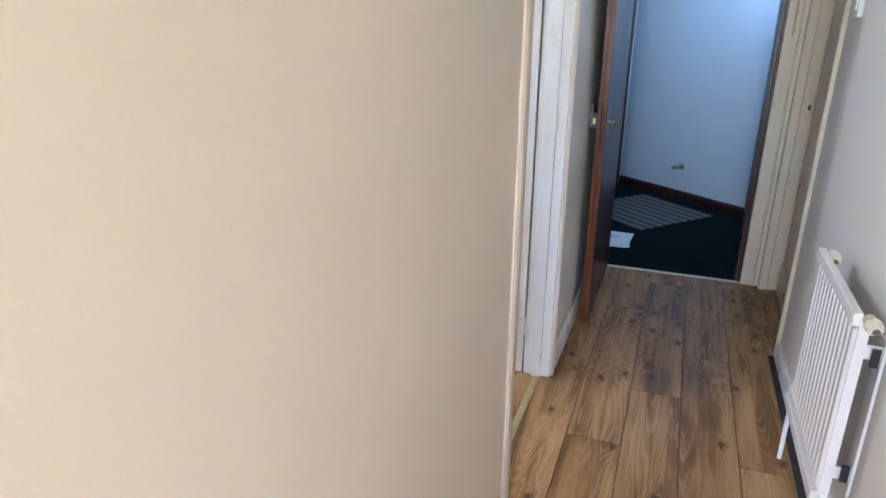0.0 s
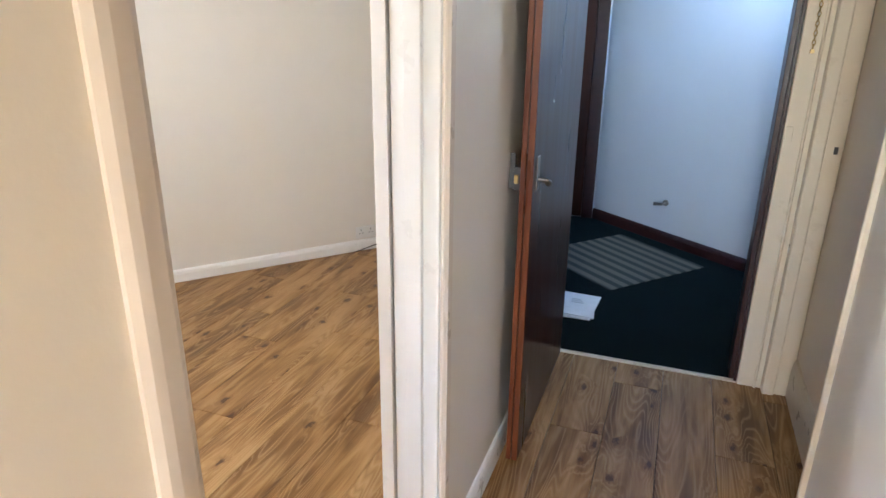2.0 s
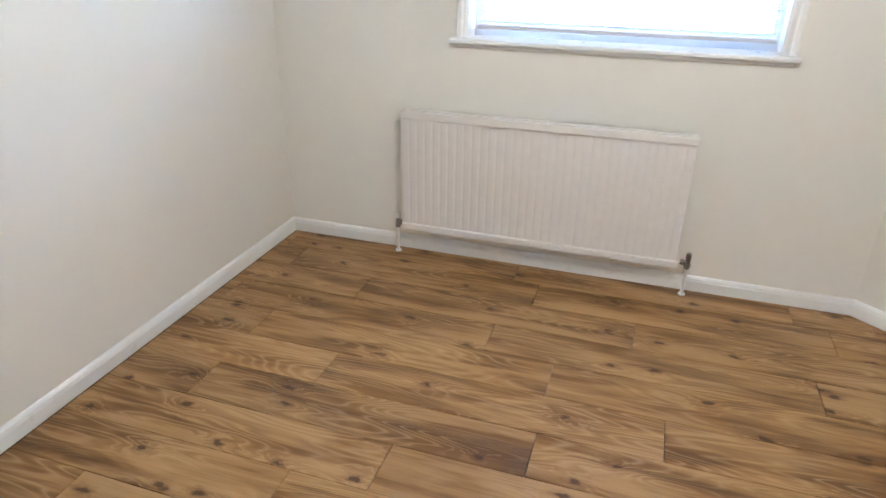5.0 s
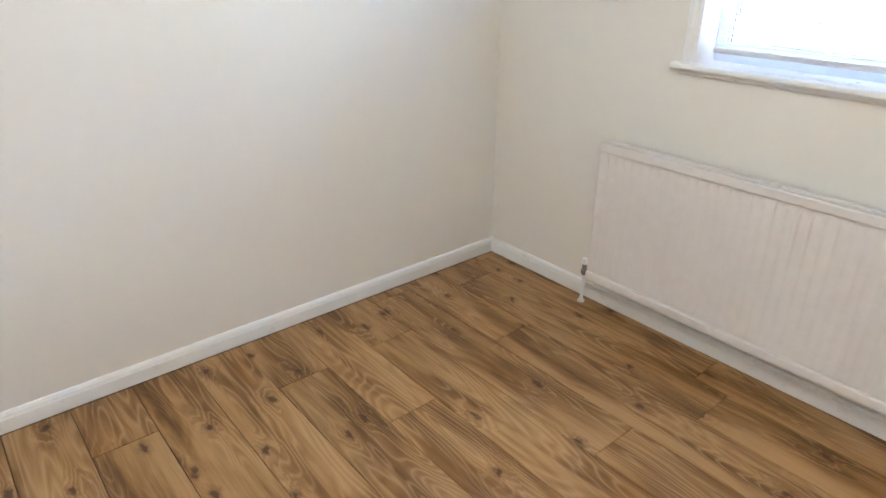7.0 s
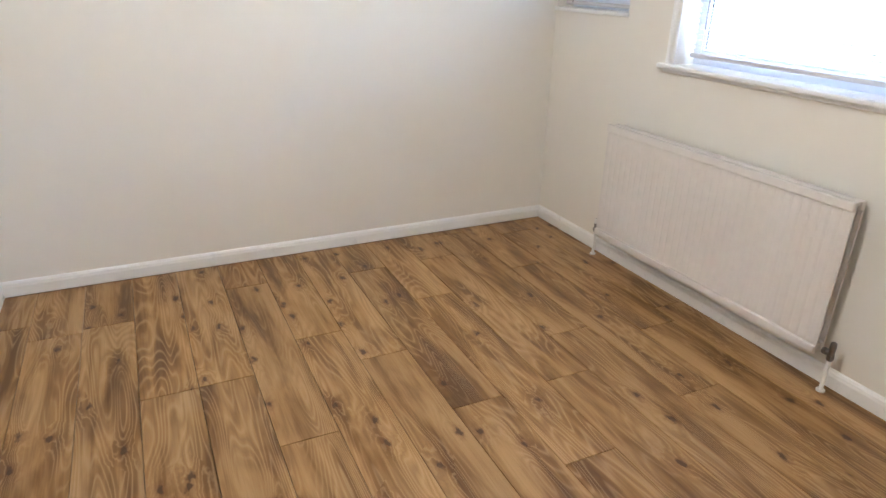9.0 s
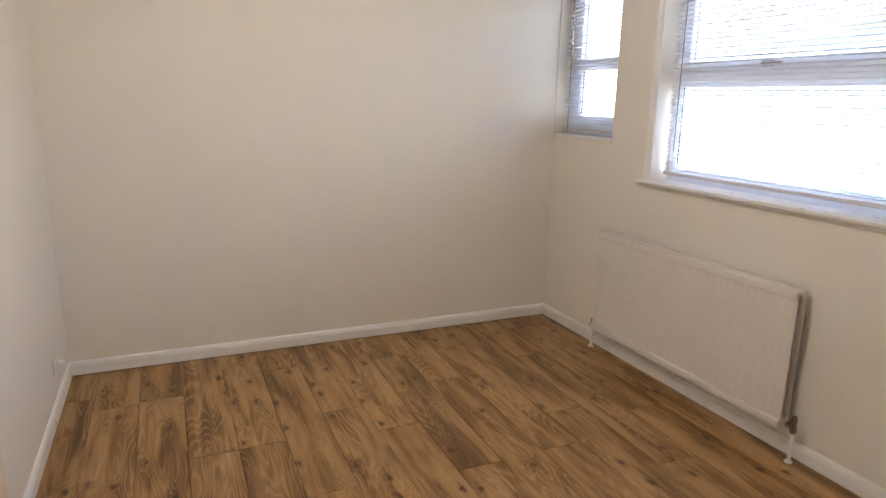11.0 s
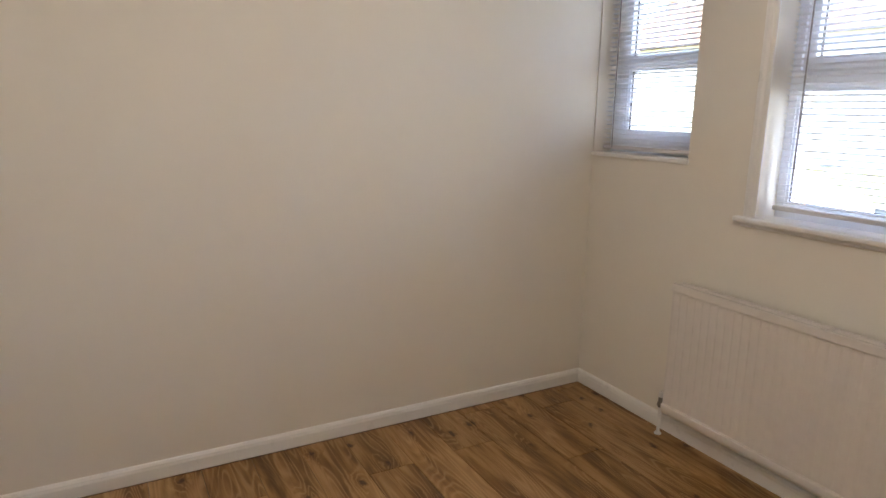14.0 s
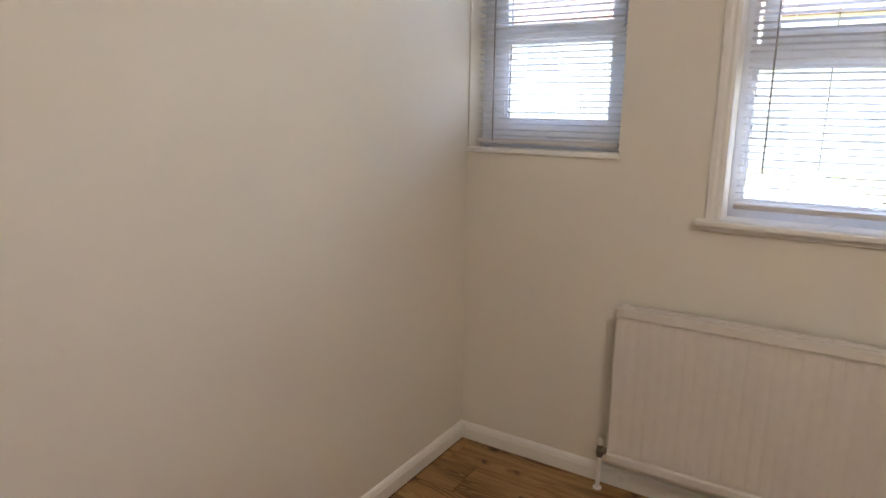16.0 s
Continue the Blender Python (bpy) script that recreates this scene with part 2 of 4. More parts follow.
def wall_slab(name, p, q, thick, z0, z1, holes, material, label=""):
    """A wall whose face runs from p to q, its body to the right of that way; holes are (s0, s1, z0, z1) along it."""
    p, q = Vector(p), Vector(q)
    d = (q - p).normalized()
    n = Vector((d.y, -d.x))
    length = (q - p).length
    ss = sorted({0.0, length, *[h[0] for h in holes], *[h[1] for h in holes]})
    zs = sorted({z0, z1, *[h[2] for h in holes], *[h[3] for h in holes]})
    bm = bmesh.new()

    def solid(i, j):
        if not (0 <= i < len(ss) - 1 and 0 <= j < len(zs) - 1):
            return False
        s, z = (ss[i] + ss[i + 1]) / 2, (zs[j] + zs[j + 1]) / 2
        return not any(h[0] < s < h[1] and h[2] < z < h[3] for h in holes)

    def pt(s, o, z):
        v = p + d * s + n * o
        return bm.verts.new((v.x, v.y, z))

    for i in range(len(ss) - 1):
        for j in range(len(zs) - 1):
            if not solid(i, j):
                continue
            a, b, c, e = ss[i], ss[i + 1], zs[j], zs[j + 1]
            bm.faces.new([pt(a, 0, c), pt(b, 0, c), pt(b, 0, e), pt(a, 0, e)])
            bm.faces.new([pt(b, thick, c), pt(a, thick, c), pt(a, thick, e), pt(b, thick, e)])
            if not solid(i - 1, j):
                bm.faces.new([pt(a, 0, c), pt(a, 0, e), pt(a, thick, e), pt(a, thick, c)])
            if not solid(i + 1, j):
                bm.faces.new([pt(b, 0, e), pt(b, 0, c), pt(b, thick, c), pt(b, thick, e)])
            if not solid(i, j - 1):
                bm.faces.new([pt(a, 0, c), pt(a, thick, c), pt(b, thick, c), pt(b, 0, c)])
            if not solid(i, j + 1):
                bm.faces.new([pt(a, thick, e), pt(a, 0, e), pt(b, 0, e), pt(b, thick, e)])
    bmesh.ops.remove_doubles(bm, verts=bm.verts, dist=1e-5)
    bmesh.ops.recalc_face_normals(bm, faces=bm.faces)
    return obj(name, bm, material, label, "wall", "structure")


def sweep(bm, p, q, prof, up=(0, 0, 1), out=None, ext0=0.0, ext1=0.0):
    """A profile of (out, up) pairs carried from p to q; ext0 and ext1 mitre the ends in proportion to out."""
    p, q, up, out = Vector(p), Vector(q), Vector(up), Vector(out)
    d = (q - p).normalized()
    ends = []
    for at, ext in ((p, -ext0), (q, ext1)):
        ends.append([bm.verts.new(at + out * o + up * u + d * (ext * o)) for o, u in prof])
    a, b = ends
    n = len(prof)
    for i in range(n):
        bm.faces.new([a[i], a[(i + 1) % n], b[(i + 1) % n], b[i]])
    bm.faces.new(a[::-1])
    bm.faces.new(b)
    bmesh.ops.recalc_face_normals(bm, faces=bm.faces)
    return bm


SKIRT = [(0, 0), (0.016, 0), (0.016, 0.05), (0.013, 0.06), (0.013, 0.064), (0.007, 0.074), (0, 0.077)]
ARCH = [(0, 0), (0, 0.058), (0.010, 0.058), (0.014, 0.052), (0.014, 0.040), (0.018, 0.034), (0.018, 0.012), (0.012, 0.003), (0.009, 0)]

# ---- the plan ----
XW, YS, YC, XE = -3.83, 0.52, 3.40, -0.735
DG = Vector((1.0, 1.20)).normalized()
NW = Vector((XW, YC))
DE = NW + DG * (6.15 - YC) / DG.y
H = 2.45
W1 = (1.540, 2.862, 1.112, 2.36)
W2 = (0.527, 1.166, 1.326, 2.36)
DOOR_H = 2.03

wall_slab("wall_west", (XW, YS - 0.3), (XW, YC + 0.06), -0.27, 0, H,
          [(w[0] - YS + 0.3, w[1] - YS + 0.3, w[2], w[3]) for w in (W1, W2)], WALL, "off-white painted plaster wall with two windows")
wall_slab("wall_south", (XE, YS), (XW - 0.002, YS), -0.12, 0, H, [], WALL, "plain off-white painted plaster wall")
wall_slab("wall_diagonal", NW, DE, -0.15, 0, H, [], WALL, "slanted off-white painted plaster wall")
wall_slab("wall_north", DE, (-1.15, DE.y), -0.1, 0, H, [], WALL, "off-white painted plaster wall")
wall_slab("wall_north_return", (-1.15, DE.y + 0.1), (-1.15, 4.60), -0.05, 0, H, [], WALL, "off-white painted plaster wall")
wall_slab("wall_north_step", (-1.05, 4.60), (-0.80, 4.60), -0.1, 0, H, [], WALL, "off-white painted plaster wall")
wall_slab("wall_partition_south", (XE, -1.9), (XE, 2.05), 0.08, 0, H, [], WALL, "off-white painted partition wall")
wall_slab("wall_partition_south_hall", (-0.651, -1.9), (-0.651, 2.05), -0.004, 0, H, [], CREAM, "smooth cream painted hallway wall")
wall_slab("wall_partition_north", (-0.79, 2.99), (-0.79, 4.70), 0.10, 0, H, [], WALL, "off-white painted partition wall")
wall_slab("wall_partition_north_hall", (-0.68, 2.99), (-0.68, 4.44), -0.012, 0, H, [], HALLW, "greyish cream painted hallway wall")
wall_slab("wall_over_door", (XE, 2.05), (XE, 2.99), 0.08, DOOR_H + 0.03, H, [], WALL, "wall above the doorway")
wall_slab("wall_hall_east", (0.30, -1.9), (0.30, 3.49), 0.10, 0, H, [], HALLW, "white painted hallway wall")
wall_slab("wall_hall_recess", (0.40, 3.30), (0.40, 4.60), 0.1, 0, H, [], CREAM, "cream painted recess wall")
wall_slab("wall_hall_back", (0.45, -1.9), (-0.80, -1.9), -0.12, 0, H, [(0.25, 1.05, 1.0, 2.2)], CREAM, "cream painted hallway end wall")
wall_slab("wall_lobby_front", (-0.68, 4.45), (0.65, 4.45), -0.11, 0, H, [(0.0, 0.87, -0.01, DOOR_H)], CREAM, "cream painted wall round the front doorway")
# lobby
L0, L1 = Vector((-0.76, 6.79)), Vector((0.67, 5.66))
wall_slab("wall_lobby_diagonal", L0, L1, -0.1, 0, H, [], LOBBY, "smooth pale blue-white lobby wall")
wall_slab("wall_lobby_door_side", L0 - Vector((0.93, 0.04)), L0, -0.1, 0, H, [], LOBBY, "pale lobby wall with a dark door")
wall_slab("wall_lobby_pier", (-0.79, 4.70), (-0.79, 5.50), -0.26, 0, H, [], LOBBY, "pale projecting lobby pier")
wall_slab("wall_lobby_west", (-1.05, 5.50), (-1.05, 6.28), -0.045, 0, H, [], LOBBY, "pale lobby wall")
wall_slab("wall_lobby_step", (-1.05, 6.28), (-1.7, 6.28), -0.03, 0, H, [], LOBBY, "pale lobby wall")
wall_slab("wall_lobby_corner", (-1.65, 6.25), (-1.65, 6.85), -0.1, 0, H, [], LOBBY, "pale lobby wall")
wall_slab("wall_lobby_east", (0.62, 6.25), (0.62, 4.50), -0.1, 0, H, [(0.25, 0.95, 1.5, 2.3)], LOBBY, "pale lobby wall with a high window")

# ceiling and ground
obj("ceiling", B(((-4.2, -2.1, H), (0.9, 8.0, H + 0.15))), CEIL, "flat off-white ceiling", "ceiling", "structure")
obj("floor_slab", B(((-4.1, -2.0, -0.20), (0.7, 7.9, -0.014))), DARKGAP, "dark sub-floor under the laminate", "floor", "structure")


def skirting(name, p, q, material, ext0=0.0, ext1=0.0, h=1.0, label="white gloss painted skirting board"):
    """A skirting board on the left of the way from p to q."""
    p, q = Vector(p), Vector(q)
    d = (q - p).normalized()
    out = Vector((-d.y, d.x, 0))
    bm = sweep(bmesh.new(), (p.x, p.y, 0.002), (q.x, q.y, 0.002), [(o, u * h) for o, u in SKIRT], out=out, ext0=ext0, ext1=ext1)
    return obj(name, bm, material, label, "skirting board", "structure")


skirting("baseboard_south", (XW, YS), (XE, YS), GLOSS, -1, -1)
skirting("baseboard_west", (XW, YC), (XW, YS), GLOSS, -0.33, -1)
skirting("baseboard_diagonal", DE, NW, GLOSS, 0, -0.33)
skirting("baseboard_east", (XE, YS), (XE, 2.05), GLOSS, -1, 0)
skirting("baseboard_hall_west", (-0.68, 4.44), (-0.68, 3.012), GLOSS, 0, 0, 1.25)
skirting("baseboard_hall_east", (0.30, -1.8), (0.30, 3.49), GLOSS, 0, 0, 1.25)
skirting("baseboard_recess", (0.40, 3.50), (0.40, 4.40), CGLOSS, 0, 0, 2.4, "cream gloss painted tall skirting board")
skirting("baseboard_lobby", L1, L0, DKWOOD, 0, 0, 1.1, "dark stained lobby skirting board")
bm = bmesh.new()
box(bm, (0.262, 1.9, 0.0), (0.284, 3.49, 0.012))
obj("floor_gap_strip", bm, DARKGAP, "dark gap along the hallway skirting", "trim", "structure")

obj("floor_gap_south", B(((XW + 0.02, YS + 0.0165, -0.001), (XE - 0.02, YS + 0.0195, 0.0008))), DARKGAP, "dark gap under the room skirting", "trim", "structure")
# doorway to the room
door1 = base("door_1_frame", (-0.735, 2.55, 0), "white gloss painted door lining and moulded architraves", "door frame")
door1["kind"] = "structure"
at = door1.location


def vertical(p, out, side, z1, prof=ARCH):
    bm = bmesh.new()
    p = Vector(p)
    out, side = Vector(out), Vector(side)
    ends = [[bm.verts.new(p + out * o + side * s + Vector((0, 0, z))) for o, s in prof] for z in (0.001, z1)]
    n = len(prof)
    a, b = ends
    for i in range(n):
        bm.faces.new([a[i], a[(i + 1) % n], b[(i + 1) % n], b[i]])
    bm.faces.new(a[::-1])
    bm.faces.new(b)
    bmesh.ops.recalc_face_normals(bm, faces=bm.faces)
    bmesh.ops.translate(bm, verts=bm.verts, vec=-at)
    return bm


def shifted(bm, o):
    bmesh.ops.translate(bm, verts=bm.verts, vec=-Vector(o))
    return bm


part("architrave", vertical((-0.6508, 2.088, 0), (1, 0, 0), (0, -1, 0), 2.10, [(0, 0), (0, 0.056), (0.006, 0.056), (0.013, 0.048), (0.016, 0.036), (0.016, 0.014), (0.012, 0.004), (0.007, 0)]), TRIMC, door1, "cream architrave, painted darker to offset the room light")
part("architrave", vertical((-0.68, 2.945, 0), (1, 0, 0), (0, 1, 0), 2.10), TRIMP, door1, "white moulded architrave tinted for the warm hall light")
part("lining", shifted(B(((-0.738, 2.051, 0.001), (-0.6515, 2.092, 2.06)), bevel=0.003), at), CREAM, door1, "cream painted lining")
part("lining", shifted(B(((-0.793, 2.930, 0.001), (-0.677, 2.992, 2.06)), bevel=0.003), at), GLOSS, door1)
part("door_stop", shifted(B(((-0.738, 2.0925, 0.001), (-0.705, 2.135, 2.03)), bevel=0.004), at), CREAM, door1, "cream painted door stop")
part("door_stop", shifted(B(((-0.755, 2.912, 0.001), (-0.715, 2.930, 2.03)), bevel=0.002), at), GLOSS, door1)
part("head_lining", shifted(B(((-0.793, 2.051, 2.03), (-0.652, 2.99, 2.059))), at), GLOSS, door1)
obj("threshold_strip", shifted(B(((-0.742, 2.095, 0.0), (-0.712, 2.93, 0.006)), ((-0.734, 2.095, 0.004), (-0.720, 2.93, 0.009)), bevel=0.002), (0, 0, 0)), GOLD,
    "narrow brass door threshold strip", "threshold", "structure")

leaf = base("room_door", (-0.795, 2.93, 0.006), "white painted room door standing fully open against the wall", "door")
a0 = leaf.location
swing = Matrix.Rotation(radians(1), 4, "Z")
bm = bmesh.new()
box(bm, (-0.038, -0.006, 0.0), (-0.004, 0.75, 1.99), 0.002)
bmesh.ops.transform(bm, matrix=swing, verts=bm.verts)
part("door_leaf", bm, GLOSS, leaf)
for z in (0.19, 1.75):
    bm = B(((-0.030, -0.0095, z), (-0.004, -0.0062, z + 0.078)), bevel=0.001)
    tube(bm, (0.0, -0.004, z), (0.0, -0.004, z + 0.078), 0.005, 10)
    part("hinge", bm, GLOSS, leaf, "white painted butt hinge")

# windows


def frame_bars(bm, y0, y1, z0, z1, w, x0, x1, bevel=0.004):
    box(bm, (x0, y0, z0), (x1, y0 + w, z1), bevel)
    box(bm, (x0, y1 - w, z0), (x1, y1, z1), bevel)
    box(bm, (x0 + 0.001, y0 + w - 0.004, z0), (x1 - 0.001, y1 - w + 0.004, z0 + w), bevel)
    box(bm, (x0 + 0.001, y0 + w - 0.004, z1 - w), (x1 - 0.001, y1 - w + 0.004, z1), bevel)
    return bm


def window(name, w, low, high, wide_casing):
    """low, high: the panes (y0, y1, z0, z1)."""
    y0, y1, z0, z1 = w
    e = base(name, (XW, (y0 + y1) / 2, z0), "white plastic double-glazed window with a lower pane and a top-hung upper pane", "window")
    e["kind"] = "structure"
    o = e.location
    xf, xb = -3.945, -4.01
    bm = bmesh.new()
    box(bm, (xb, y0, z0 - 0.01), (xf, low[0] - 0.012, z1), 0.003)
    box(bm, (xb, low[1] + 0.012, z0 - 0.01), (xf, y1, z1), 0.003)
    box(bm, (xb, low[0] - 0.02, z0 - 0.01), (xf - 0.001, low[1] + 0.02, low[2] - 0.012), 0.003)
    box(bm, (xb, low[0] - 0.02, low[3] + 0.012), (xf - 0.001, low[1] + 0.02, high[2] - 0.05), 0.003)
    box(bm, (xb, low[0] - 0.02, high[3] + 0.05), (xf - 0.001, low[1] + 0.02, z1), 0.003)
    part("window_frame", shifted(bm, o), UPVC, e)
    bm = bmesh.new()
    frame_bars(bm, low[0] - 0.014, low[1] + 0.014, low[2] - 0.014, low[3] + 0.014, 0.014, xf - 0.02, xf - 0.006, 0.003)
    part("glazing_bead", shifted(bm, o), UPVC, e)
    bm = bmesh.new()
    frame_bars(bm, high[0] - 0.05, high[1] + 0.05, high[2] - 0.052, high[3] + 0.05, 0.05, xf - 0.04, xf + 0.012, 0.005)
    part("sash", shifted(bm, o), UPVC, e)
    for k, p in (("lower", low), ("upper", high)):
        bm = bmesh.new()
        frame_bars(bm, p[0] - 0.003, p[1] + 0.003, p[2] - 0.003, p[3] + 0.003, 0.004, xf - 0.026, xf - 0.014, 0)
        part("gasket", shifted(bm, o), RUBBER, e, "black rubber glazing gasket")
        bm = B(((xf - 0.030, p[0] - 0.005, p[2] - 0.005), (xf - 0.026, p[1] + 0.005, p[3] + 0.005)))
        g = part("pane", shifted(bm, o), GLASS, e, "clear glass pane")
        g.visible_shadow = False
    ym = (high[0] + high[1]) / 2 - (0.07 if wide_casing else 0.0)
    bm = bmesh.new()
    box(bm, (xf + 0.010, ym - 0.035, high[2] - 0.040), (xf + 0.020, ym + 0.035, high[2] - 0.014), 0.003)
    box(bm, (xf + 0.020, ym - 0.03, high[2] - 0.034), (xf + 0.034, ym + 0.085, high[2] - 0.020), 0.004)
    part("handle", shifted(bm, o), CHROME if wide_casing else UPVC, e, "window handle")
    bm = bmesh.new()
    if wide_casing:
        box(bm, (-3.945, y0 + 0.001, z0 - 0.012), (XW, y1 - 0.001, z0 + 0.010), 0.0)
        box(bm, (XW, y0 - 0.084, z0 - 0.012), (XW + 0.040, y1 + 0.075, z0 + 0.010), 0.006)
        box(bm, (XW, y0 - 0.061, z0 - 0.030), (XW + 0.016, y1 + 0.055, z0 - 0.013), 0.004)
    else:
        box(bm, (-3.945, y0 + 0.001, z0 - 0.006), (XW, y1 - 0.001, z0 + 0.006), 0.0)
        box(bm, (XW, y0 - 0.026, z0 - 0.014), (XW + 0.012, y1 + 0.006, z0 + 0.006), 0.003)
    part("window_sill", shifted(bm, o), GLOSS, e, "white gloss painted wooden sill")
    if wide_casing:
        for yy, s, wd in ((y0, -1, 0.052), (y1, 1, 0.06)):
            bm = bmesh.new()
            prof = [(0, 0), (0, wd), (0.012, wd), (0.016, wd - 0.006), (0.016, wd - 0.02), (0.009, wd - 0.03), (0.011, 0.012), (0.006, 0)]
            ends = [[bm.verts.new((XW + 0.0005 + a, yy + s * b, z)) for a, b in prof] for z in (z0 + 0.011, z1 + 0.05)]
            a, b = ends
            for i in range(len(prof)):
                bm.faces.new([a[i], a[(i + 1) % len(prof)], b[(i + 1) % len(prof)], b[i]])
            bm.faces.new(a[::-1])
            bm.faces.new(b)
            bmesh.ops.recalc_face_normals(bm, faces=bm.faces)
            part("architrave", shifted(bm, o), GLOSS, e)
    return e


window("window_1", W1, (1.588, 2.834, 1.190, 1.632), (1.640, 2.782, 1.765, 2.24), True)
window("window_2", W2, (0.643, 1.075, 1.450, 1.748), (0.645, 1.075, 1.826, 2.24), False)


def blind(w, z_low, label, wand_y, wand_len, xb):
    y0, y1, _, z1 = w
    e = base("venetian_blind", (xb, (y0 + y1) / 2, z_low), label, "window blind", "blinds in the windows")
    o = e.location
    hd = z1 - 0.002
    part("headrail", shifted(B(((xb - 0.013, y0 + 0.012, hd - 0.026), (xb + 0.013, y1 - 0.012, hd)), bevel=0.002), o), SLAT, e)
    part("bottom_rail", shifted(B(((xb - 0.013, y0 + 0.014, z_low - 0.003), (xb + 0.013, y1 - 0.014, z_low + 0.017)), bevel=0.006), o), RAIL, e, "off-white bottom rail")
    bm = bmesh.new()
    half, tilt, n = 0.0125, radians(14 if w[1] - w[0] > 1 else 10), 4
    rows = []
    for s in (y0 + 0.016, y1 - 0.016):
        top = []
        for i in range(n + 1):
            u = -half + 2 * half * i / n
            bow = 0.0016 * (1 - (u / half) ** 2)
            top.append((u * math.cos(tilt) - bow * math.sin(tilt), bow * math.cos(tilt) + u * math.sin(tilt)))
        rows.append([[bm.verts.new((a, s - o.y, b + dz)) for a, b in top] for dz in (0, 0.0009)])
    for i in range(n):
        for k in (0, 1):
            bm.faces.new([rows[0][k][i], rows[0][k][i + 1], rows[1][k][i + 1], rows[1][k][i]])
    for a, b in ((0, 0), (n, n)):
        bm.faces.new([rows[0][0][a], rows[0][1][a], rows[1][1][b], rows[1][0][b]])
    bmesh.ops.recalc_face_normals(bm, faces=bm.faces)
    first = part("slat", bm, SLAT, e)
    z = z_low + 0.030
    rng = random.Random(4)
    first.location = (0, 0, z - o.z)
    while z + 0.0235 < hd - 0.03:
        z += 0.0235
        s = new("slat", first.data)
        s.parent = e
        s.location = (rng.uniform(-0.0006, 0.0006), rng.uniform(-0.002, 0.002), z - o.z + rng.uniform(-0.0012, 0.0012))
        s.rotation_euler = (rng.uniform(-0.003, 0.003), rng.uniform(-0.03, 0.03), 0)
    for yy in ([y0 + 0.14, (y0 + y1) / 2, y1 - 0.14] if y1 - y0 > 1 else [y0 + 0.13, y1 - 0.13]):
        bm = bmesh.new()
        for dx in (-0.0135, 0.0135):
            tube(bm, (xb + dx, yy, z_low + 0.01), (xb + dx, yy, hd - 0.02), 0.0006, 6)
        part("ladder_cord", shifted(bm, o), SLAT, e)
    bm = tube(bmesh.new(), (xb + 0.022, wand_y, hd - 0.03), (xb + 0.024, wand_y + 0.006, hd - wand_len), 0.0033, 8)
    part("wand", shifted(bm, o), plain("clear_grey_plastic", (0.35, 0.34, 0.34), 0.2), e, "grey tilt wand")
    return e


blind((W1[0] + 0.010, W1[1], 0, W1[3]), 1.160, "white metal venetian blind lowered over the wide window, slats open", 1.640, 1.07, -3.900)
blind((W2[0] - 0.010, W2[1] - 0.008, 0, W2[3]), 1.350, "white metal venetian blind lowered over the small window, slats open", 0.608, 1.00, -3.900)

# radiators


def ribbed(bm, x, y0, y1, z0, z1, face, n, depth=0.0042, thick=0.012):
    """A pressed radiator panel: its front at x, ribs between the two flat edges. face: +1 when it looks to +x."""
    lip = 0.036
    box(bm, (x - face * thick, y0, z0), (x - face * depth, y1, z1), 0)
    box(bm, (x - face * thick, y0, z1 - lip), (x + face * 0.009, y1, z1), 0.005)
    box(bm, (x - face * thick, y0, z0), (x + face * 0.009, y1, z0 + lip), 0.005)
    pitch = (y1 - y0 - 0.01) / n
    ys = [(y0 + 0.005, -depth)]
    for i in range(n):
        a = y0 + 0.005 + i * pitch
        ys += [(a + pitch * 0.25, -0.0012), (a + pitch * 0.75, -0.0012), (a + pitch, -depth)]
    zs = [(z0 + lip + 0.003, False), (z0 + lip + 0.014, True), (z1 - lip - 0.014, True), (z1 - lip - 0.003, False)]
    grid = [[bm.verts.new((x + face * (o if k else -depth + 0.0003), y, z)) for y, o in ys] for z, k in zs]
    for r in range(3):
        for c in range(len(ys) - 1):
            bm.faces.new([grid[r][c], grid[r][c + 1], grid[r + 1][c + 1], grid[r + 1][c]])
    bmesh.ops.recalc_face_normals(bm, faces=bm.faces)
    return bm


def valve(e, o, y, z, x, s):
    """A lockshield valve with its pipe to the floor; s: the side on which the radiator is."""
    bm = tube(bmesh.new(), (x, y, 0.001), (x, y, z - 0.02), 0.0085, 14)
    tube(bm, (x, y, 0.001), (x, y, 0.008), 0.017, 16)
    v = part("valve_pipe", shifted(bm, o), GLOSS, e, "white painted pipe")
    bm = tube(bmesh.new(), (x, y, z - 0.03), (x, y, z + 0.022), 0.0115, 12)
    tube(bm, (x, y, z - 0.022), (x, y, z - 0.006), 0.0155, 6)
    tube(bm, (x, y, z), (x, y + s * 0.036, z), 0.0115, 12)
    tube(bm, (x, y + s * 0.018, z), (x, y + s * 0.032, z), 0.0155, 6)
    part("valve", shifted(bm, o), CHROME, e, "tarnished chrome radiator valve")
    bm = tube(bmesh.new(), (x, y, z + 0.022), (x, y, z + 0.05), 0.013, 14, 0.011, 0.002)
    part("valve_cap", shifted(bm, o), WHITEP if s > 0 else CHROME, e)


